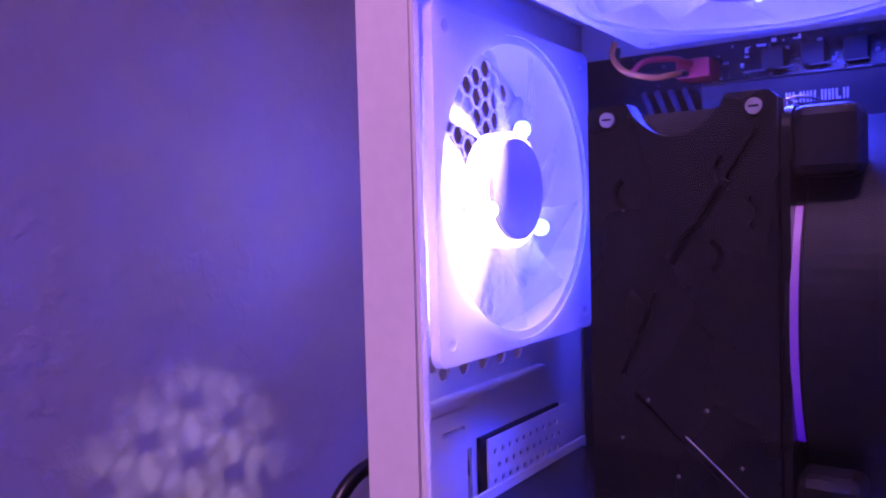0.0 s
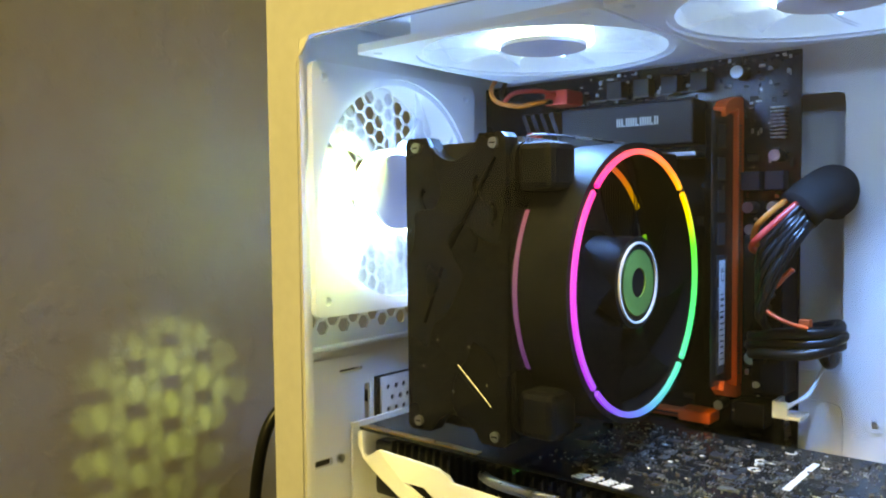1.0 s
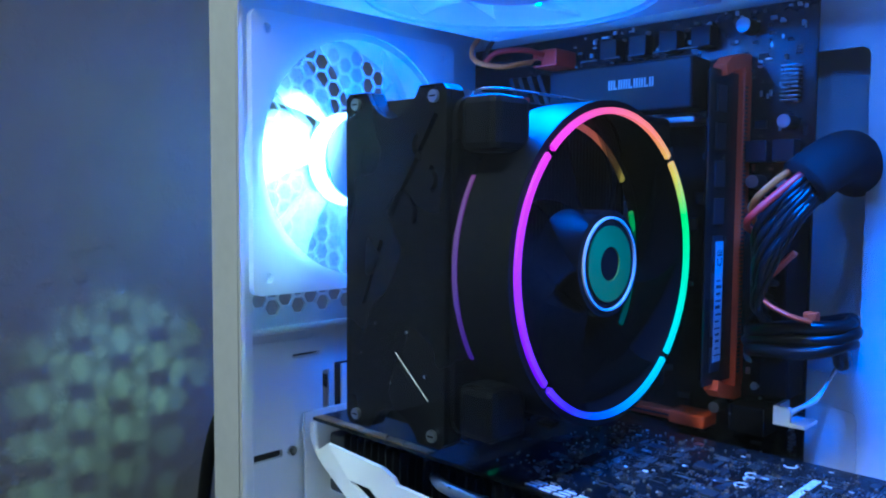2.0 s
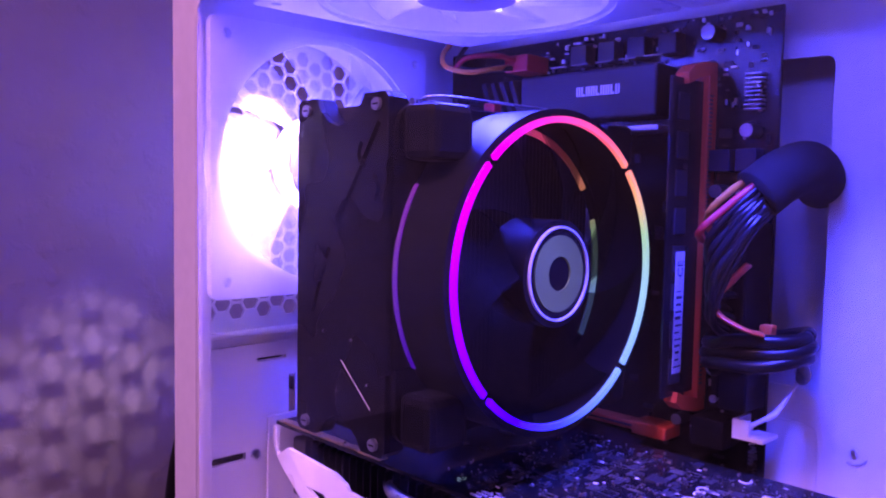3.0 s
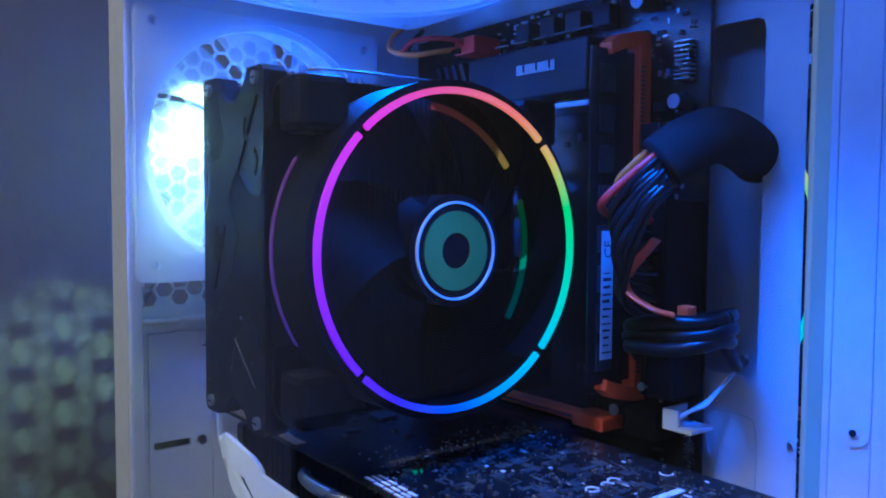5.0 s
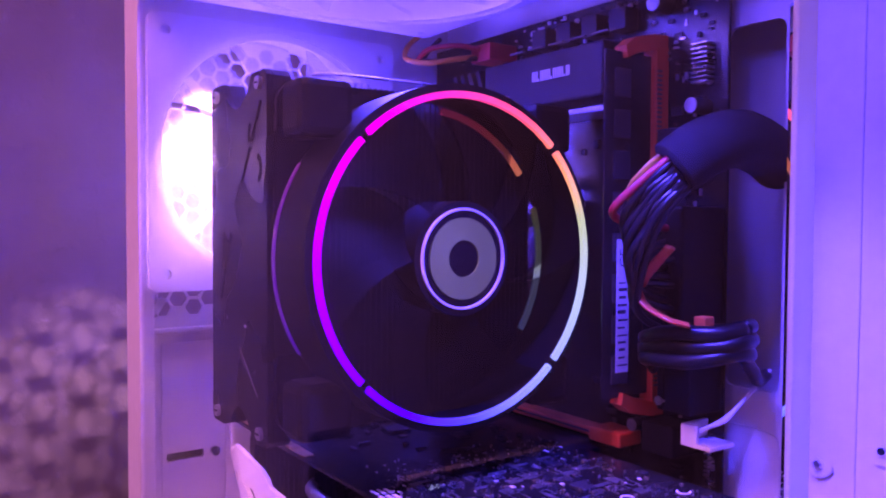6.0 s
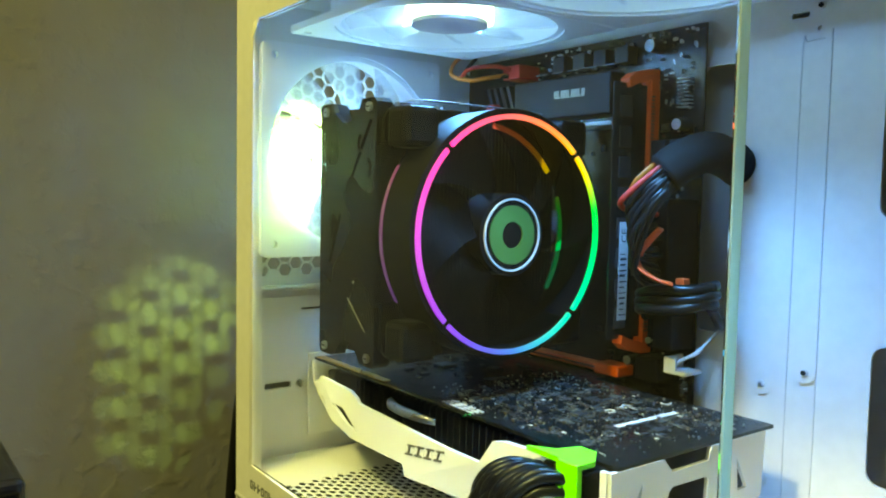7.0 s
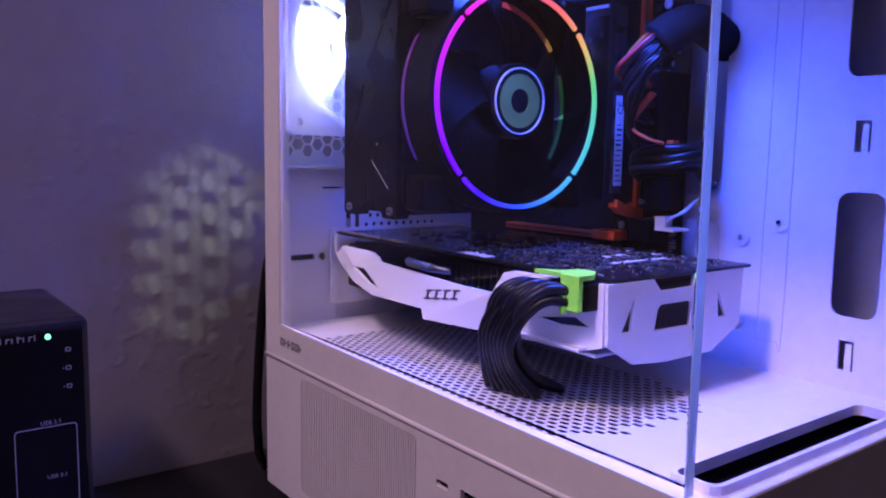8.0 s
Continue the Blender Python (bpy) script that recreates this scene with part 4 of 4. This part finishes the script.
low_edge = [(0.2196, 0.1655), (0.2196, 0.1375), (0.2100, 0.1345), (0.1000, 0.1300), (0.0980, 0.1355), (0.0480, 0.1355), (0.0250, 0.1400), (-0.0020, 0.1480), (-0.0160, 0.1580)]
bm = bmesh.new()
notch = [(0.0240, 0.1495), (0.0390, 0.1503), (0.0555, 0.1400), (0.0440, 0.1420)]
wedge = [(0.1840, 0.1458), (0.2055, 0.1490), (0.2130, 0.1455), (0.1970, 0.1442)]
plate(bm, top_edge + low_edge, [notch, wedge], lambda u, v, w: (u, YG + w + 0.010 * max(0, (0.03 - u)) / 0.045 + 0.007 * max(0, (u - 0.16)) / 0.05, v), 0.0018)
shroud = part("shroud_side", bm, WHITE_PLASTIC, gpu, "white shroud flank with angular cut-outs")
# black plate added behind the notch so that it reads as shaded
part("notch_shade_plate", box(bmesh.new(), 0.0220, 0.0600, -0.0268, -0.0258, 0.1392, 0.1515), BLACK, gpu)
part("shroud_shelf", box(bmesh.new(), 0.0480, 0.2120, -0.0280, -0.0200, 0.1350, 0.1364, 0.0004), WHITE_PLASTIC, gpu)
part("shroud_base", box(bmesh.new(), 0.1000, 0.2150, -0.0200, 0.0850, 0.1315, 0.1335, 0.0008), WHITE_PLASTIC, gpu)
# one dark block: cooler body, its colour also standing in for shade
part("shadow_core", box(bmesh.new(), -0.0120, 0.2080, -0.0120, 0.0850, 0.1310, 0.1600, 0.002), CHIP, gpu, "dark block for the cooler body and the shade under the board")
bm = bmesh.new()
for i in range(38):
    box(bm, 0.004 + i * 0.0048, 0.0045 + i * 0.0048, -0.0155, -0.0115, 0.1360, 0.1625)
part("fin_stack", bm, ALU_DARK, gpu)
pipe = part("heat_pipe", cable(bmesh.new(), [(0.060, -0.0120, 0.1560), (0.072, -0.0190, 0.1570), (0.090, -0.0195, 0.1565), (0.104, -0.0130, 0.1550)], 0.0025, 12), STEEL, gpu, "bright bent heat pipe", smooth=True)
part("fan_rim", annulus(bmesh.new(), (0, 0, 0), 0.0400, 0.0430, -0.003, 0.003), BLACK, gpu).matrix_basis = pose(0.118, 0.028, 0.1290, 0, 90, 0)
# end face towards the front glass
bm = bmesh.new()
end_outline = [(-0.0215, 0.1655), (-0.0205, 0.1385), (-0.0030, 0.1280), (0.0200, 0.1260), (0.0540, 0.1262), (0.0760, 0.1370), (0.0780, 0.1655), (0.0395, 0.1655), (0.0380, 0.1598), (0.0145, 0.1595), (0.0090, 0.1655)]
cut = [[(0.0105, 0.1418), (0.0375, 0.1412), (0.0382, 0.1520), (0.0365, 0.1532), (0.0150, 0.1534), (0.0128, 0.1518)], [(-0.0118, 0.1435), (-0.0050, 0.1430), (-0.0035, 0.1582)], [(0.0565, 0.1575), (0.0580, 0.1425), (0.0650, 0.1425)]]
plate(bm, end_outline, cut, on_x(0.2200), 0.0018)
part("shroud_end", bm, WHITE_PLASTIC, gpu, "white shroud end with angular windows")
# maker's mark as plain slanted bars
for i in range(4):
    x, z = 0.1005 + i * 0.0078, 0.1412 + i * 0.0011
    bm = bmesh.new()
    for k in (0, 2):
        lean = 0.0010 * k
        plate(bm, [(x + lean, z + 0.0023 * k), (x + 0.0058 + lean, z + 0.0008 + 0.0023 * k), (x + 0.0060 + lean, z + 0.0019 + 0.0023 * k), (x + 0.0002 + lean, z + 0.0011 + 0.0023 * k)], [], on_y(YG - 0.0004), 0.0005)
    for u in (0.0022,):
        plate(bm, [(x + u, z + 0.0011), (x + u + 0.0013, z + 0.0012), (x + u + 0.0030, z + 0.0058), (x + u + 0.0017, z + 0.0057)], [], on_y(YG - 0.0006), 0.0005)
    part("mark_bar", bm, GREY_INK, shroud)


def on_card(bm, u, v, a, b, h):
    box(bm, u - a / 2, u + a / 2, v - b / 2, v + b / 2, ZP - 0.0001, ZP + h)


strewn(gpu, "ceramic_parts", CERAMIC, 150, 11, (0.10, 0.205, -0.010, 0.080), (0.0008, 0.0020), on_card)
strewn(gpu, "solder_joints", SOLDER, 420, 12, (0.085, 0.217, -0.012, 0.080), (0.0004, 0.0012), on_card)
strewn(gpu, "board_marks", SILK, 60, 13, (0.09, 0.212, -0.012, 0.080), (0.0004, 0.0034), lambda bm, u, v, a, b, h: on_card(bm, u, v, a, b * 0.5, 0.0003))
strewn(gpu, "chips", CHIP, 60, 14, (0.02, 0.205, -0.008, 0.080), (0.002, 0.006), on_card)
TRACE = material("tinned_trace", (0.16, 0.17, 0.17), 0.4, 0.6, grain=0.15, scale=900)
rt = random.Random(21)
bm = bmesh.new()
for _ in range(64):
    u, v = rt.uniform(0.095, 0.195), rt.uniform(-0.008, 0.066)
    along = rt.random() < 0.6
    for k in range(rt.randint(3, 9)):
        ln = rt.uniform(0.004, 0.009)
        w = 0.00028
        if along:
            box(bm, u + 0.0006 * k, u + 0.0006 * k + w, v, v + ln, ZP, ZP + 0.0002)
        else:
            box(bm, u, u + ln, v + 0.0006 * k, v + 0.0006 * k + w, ZP, ZP + 0.0002)
part("traces", bm, TRACE, gpu)["kind"] = "stuff"
rp = random.Random(33)
bm = bmesh.new()
for _ in range(34):
    u, v = rp.uniform(0.100, 0.208), rp.uniform(-0.012, 0.072)
    pu, pv = rp.uniform(0.0011, 0.0017), rp.uniform(0.0011, 0.0019)
    for i in range(rp.randint(4, 9)):
        for k in range(rp.randint(1, 3)):
            on_card(bm, u + i * pu, v + k * pv, 0.0006, 0.0006, 0.0004)
part("pad_rows", bm, SOLDER, gpu)["kind"] = "stuff"
bm = bmesh.new()
for _ in range(40):
    u, v = rp.uniform(0.110, 0.205), rp.uniform(-0.008, 0.074)
    a, b = rp.uniform(0.002, 0.008), rp.uniform(0.002, 0.005)
    w = 0.00025
    for x0, x1, y0, y1 in ((u, u + a, v, v + w), (u, u + a, v + b, v + b + w), (u, u + w, v + w, v + b), (u + a - w, u + a, v + w, v + b)):
        box(bm, x0, x1, y0, y1, ZP, ZP + 0.00015)
part("printed_outlines", bm, TRACE, gpu)["kind"] = "stuff"
for u, v, a, b in ((0.145, 0.045, 0.008, 0.006), (0.160, 0.020, 0.006, 0.006), (0.120, 0.055, 0.007, 0.005), (0.175, 0.055, 0.005, 0.004), (0.198, 0.030, 0.004, 0.007), (0.110, 0.020, 0.006, 0.009), (0.040, 0.030, 0.010, 0.010), (0.065, 0.050, 0.008, 0.006)):
    part("chip", box(bmesh.new(), u, u + a, v, v + b, ZP, ZP + 0.0012, 0.0002, 1), CHIP, gpu)
part("white_bar", box(bmesh.new(), 0.1838, 0.1868, 0.0230, 0.0650, ZP, ZP + 0.0004), SILK, gpu, "white printed bar")
for k in range(4):
    u, v = 0.1100 + k * 0.0066, -0.0155 - k * 0.0004
    bm = bmesh.new()
    for r in range(3):
        plate(bm, [(u + 0.0006 * r, v + 0.0024 * r), (u + 0.0048 + 0.0006 * r, v + 0.0024 * r), (u + 0.0050 + 0.0006 * r, v + 0.0011 + 0.0024 * r), (u + 0.0002 + 0.0006 * r, v + 0.0011 + 0.0024 * r)], [], on_z(ZP + 0.0001), 0.0004)
    part("mark_bar", bm, SILK, gpu)
for u, v, a0, a1 in ((0.1670, 0.0400, 0, 360), (0.1670, 0.0480, 200, 380), (0.1655, 0.0530, 200, 380), (0.1720, 0.0740, 30, 250)):
    ring = part("printed_ring", annulus(bmesh.new(), (0, 0, 0), 0.0020, 0.0026, 0, 0.0004, a0, a1, 28), SILK, gpu)
    ring.matrix_basis = pose(u, v, ZP + 0.0006, 0, 90, 0)
part("board_light", box(bmesh.new(), 0.2035, 0.2050, -0.0135, -0.0122, ZP, ZP + 0.0009), BOARD_LIGHT, gpu, "tiny lit white diode")
part("solder_blob", cyl(bmesh.new(), (0.134, 0.073, ZP + 0.0004), "z", 0.0022, 0.0010, 14), SOLDER, gpu)

gcable = thing("graphics_supply_cable", "bundle of black leads with a bright green plug clip", "cable")
bm = bmesh.new()
plate(bm, [(0.1870, -0.0315), (0.2160, -0.0315), (0.2160, -0.0240), (0.2085, -0.0150), (0.2000, -0.0150), (0.1970, -0.0250)], [], on_z(0.1672), 0.0020)
box(bm, 0.2050, 0.2160, -0.0335, -0.0305, 0.1535, 0.1694, 0.0006)
box(bm, 0.2062, 0.2090, -0.0350, -0.0330, 0.1520, 0.1600, 0.0005)
part("clip", bm, GREEN, gcable, "bright green plug clip")
part("plug", box(bmesh.new(), 0.1950, 0.2166, -0.0302, -0.0140, 0.1535, 0.1655, 0.001), BLACK, gcable)
for i in range(8):
    for k in range(2):
        x = 0.1885 + i * 0.0026
        z = 0.1565 + k * 0.0052
        w = 0.0006 * math.sin(i * 2.3 + k)
        part("lead", cable(bmesh.new(), [(x + 0.004, -0.0290, z), (x - 0.003, -0.0400, z + 0.0012 + w), (x - 0.010, -0.0470 + w, z - 0.0050 - 0.0004 * i), (x - 0.018, -0.0470 + 0.004 * k, 0.1390 + 0.004 * k - 0.0006 * i), (x - 0.024 + w, -0.0400 + 0.007 * k + 0.0006 * i, 0.1200), (x - 0.029 + 0.0012 * i, -0.0330 + 0.016 * k + 0.0010 * i, 0.1088)], 0.0023), BLACK_CABLE, gcable, smooth=True)

# ---- things on the desk ----
dock = thing("docking_station", "black upright docking station with a green status light on the desk", "docking station", (0.015, -0.255, -0.012))
part("body", box(bmesh.new(), -0.105, 0, -0.072, 0.072, 0, 0.1455, 0.004, 3), DOCK_BLACK, dock)
face = part("front_face", box(bmesh.new(), 0.0, 0.0018, -0.069, 0.069, 0.004, 0.1405, 0.0008), DOCK_GLOSS, dock, "glossy black front")
part("status_light", cyl(bmesh.new(), (0.0019, 0.0520, 0.1376), "x", 0.0014, 0.0008, 18), STATUS_GREEN, face, "lit green status light")
bm = bmesh.new()
plate(bm, rounded(0.0268, 0.0296, 0.1362, 0.1392, 0.0006, 3), [rounded(0.0273, 0.0291, 0.1367, 0.1387, 0.0004, 3)], on_x(0.0018), 0.0003)
for i in range(7):
    box(bm, 0.0018, 0.0021, 0.0308 + i * 0.0025, 0.0314 + i * 0.0025, 0.1362, 0.1386 + 0.0006 * (i % 3 == 0))
    if i % 2:
        box(bm, 0.0018, 0.0021, 0.0315 + i * 0.0025, 0.0327 + i * 0.0025, 0.1380, 0.1386)
part("mark_bar", bm, DIM_PRINT, face)
for i, z in enumerate((0.1300, 0.1205, 0.1110)):
    bm = bmesh.new()
    plate(bm, rounded(0.0598, 0.0624, z - 0.0011, z + 0.0011, 0.0007, 3), [rounded(0.0602, 0.0620, z - 0.0007, z + 0.0007, 0.0004, 3)], on_x(0.0018), 0.0003)
    if i:
        box(bm, 0.0018, 0.0021, 0.0584, 0.0589, z - 0.0003, z + 0.0003)
    part("icon", bm, DIM_PRINT, face)
bm = bmesh.new()
plate(bm, rounded(0.0350, 0.0640, 0.0400, 0.0915, 0.002, 3), [rounded(0.0354, 0.0636, 0.0404, 0.0911, 0.0018, 3)], on_x(0.0018), 0.0003)
part("outline", bm, DIM_PRINT, face)
for y0, z0 in ((0.0470, 0.0925), (0.0490, 0.0640)):
    lettering("print", "USB 3.1", 0.0030, Matrix(((0, 0, 1, 0.0020), (1, 0, 0, y0), (0, 1, 0, z0), (0, 0, 0, 1))), DIM_PRINT, face)
lead = thing("power_cord", "black power cord hanging behind the case", "cable")
part("cord", cable(bmesh.new(), [(-0.0290, 0.0300, 0.1600), (-0.0500, 0.0100, 0.1760), (-0.0680, -0.0140, 0.1765), (-0.0720, -0.0330, 0.1660), (-0.0725, -0.0430, 0.1430), (-0.0720, -0.0490, 0.1000), (-0.0710, -0.0530, 0.0500), (-0.0700, -0.0535, 0.0180), (-0.0710, -0.0480, -0.0040), (-0.0740, -0.0200, -0.0085), (-0.0800, 0.2000, -0.0085)], 0.0033, 12), BLACK_CABLE, lead, smooth=True)
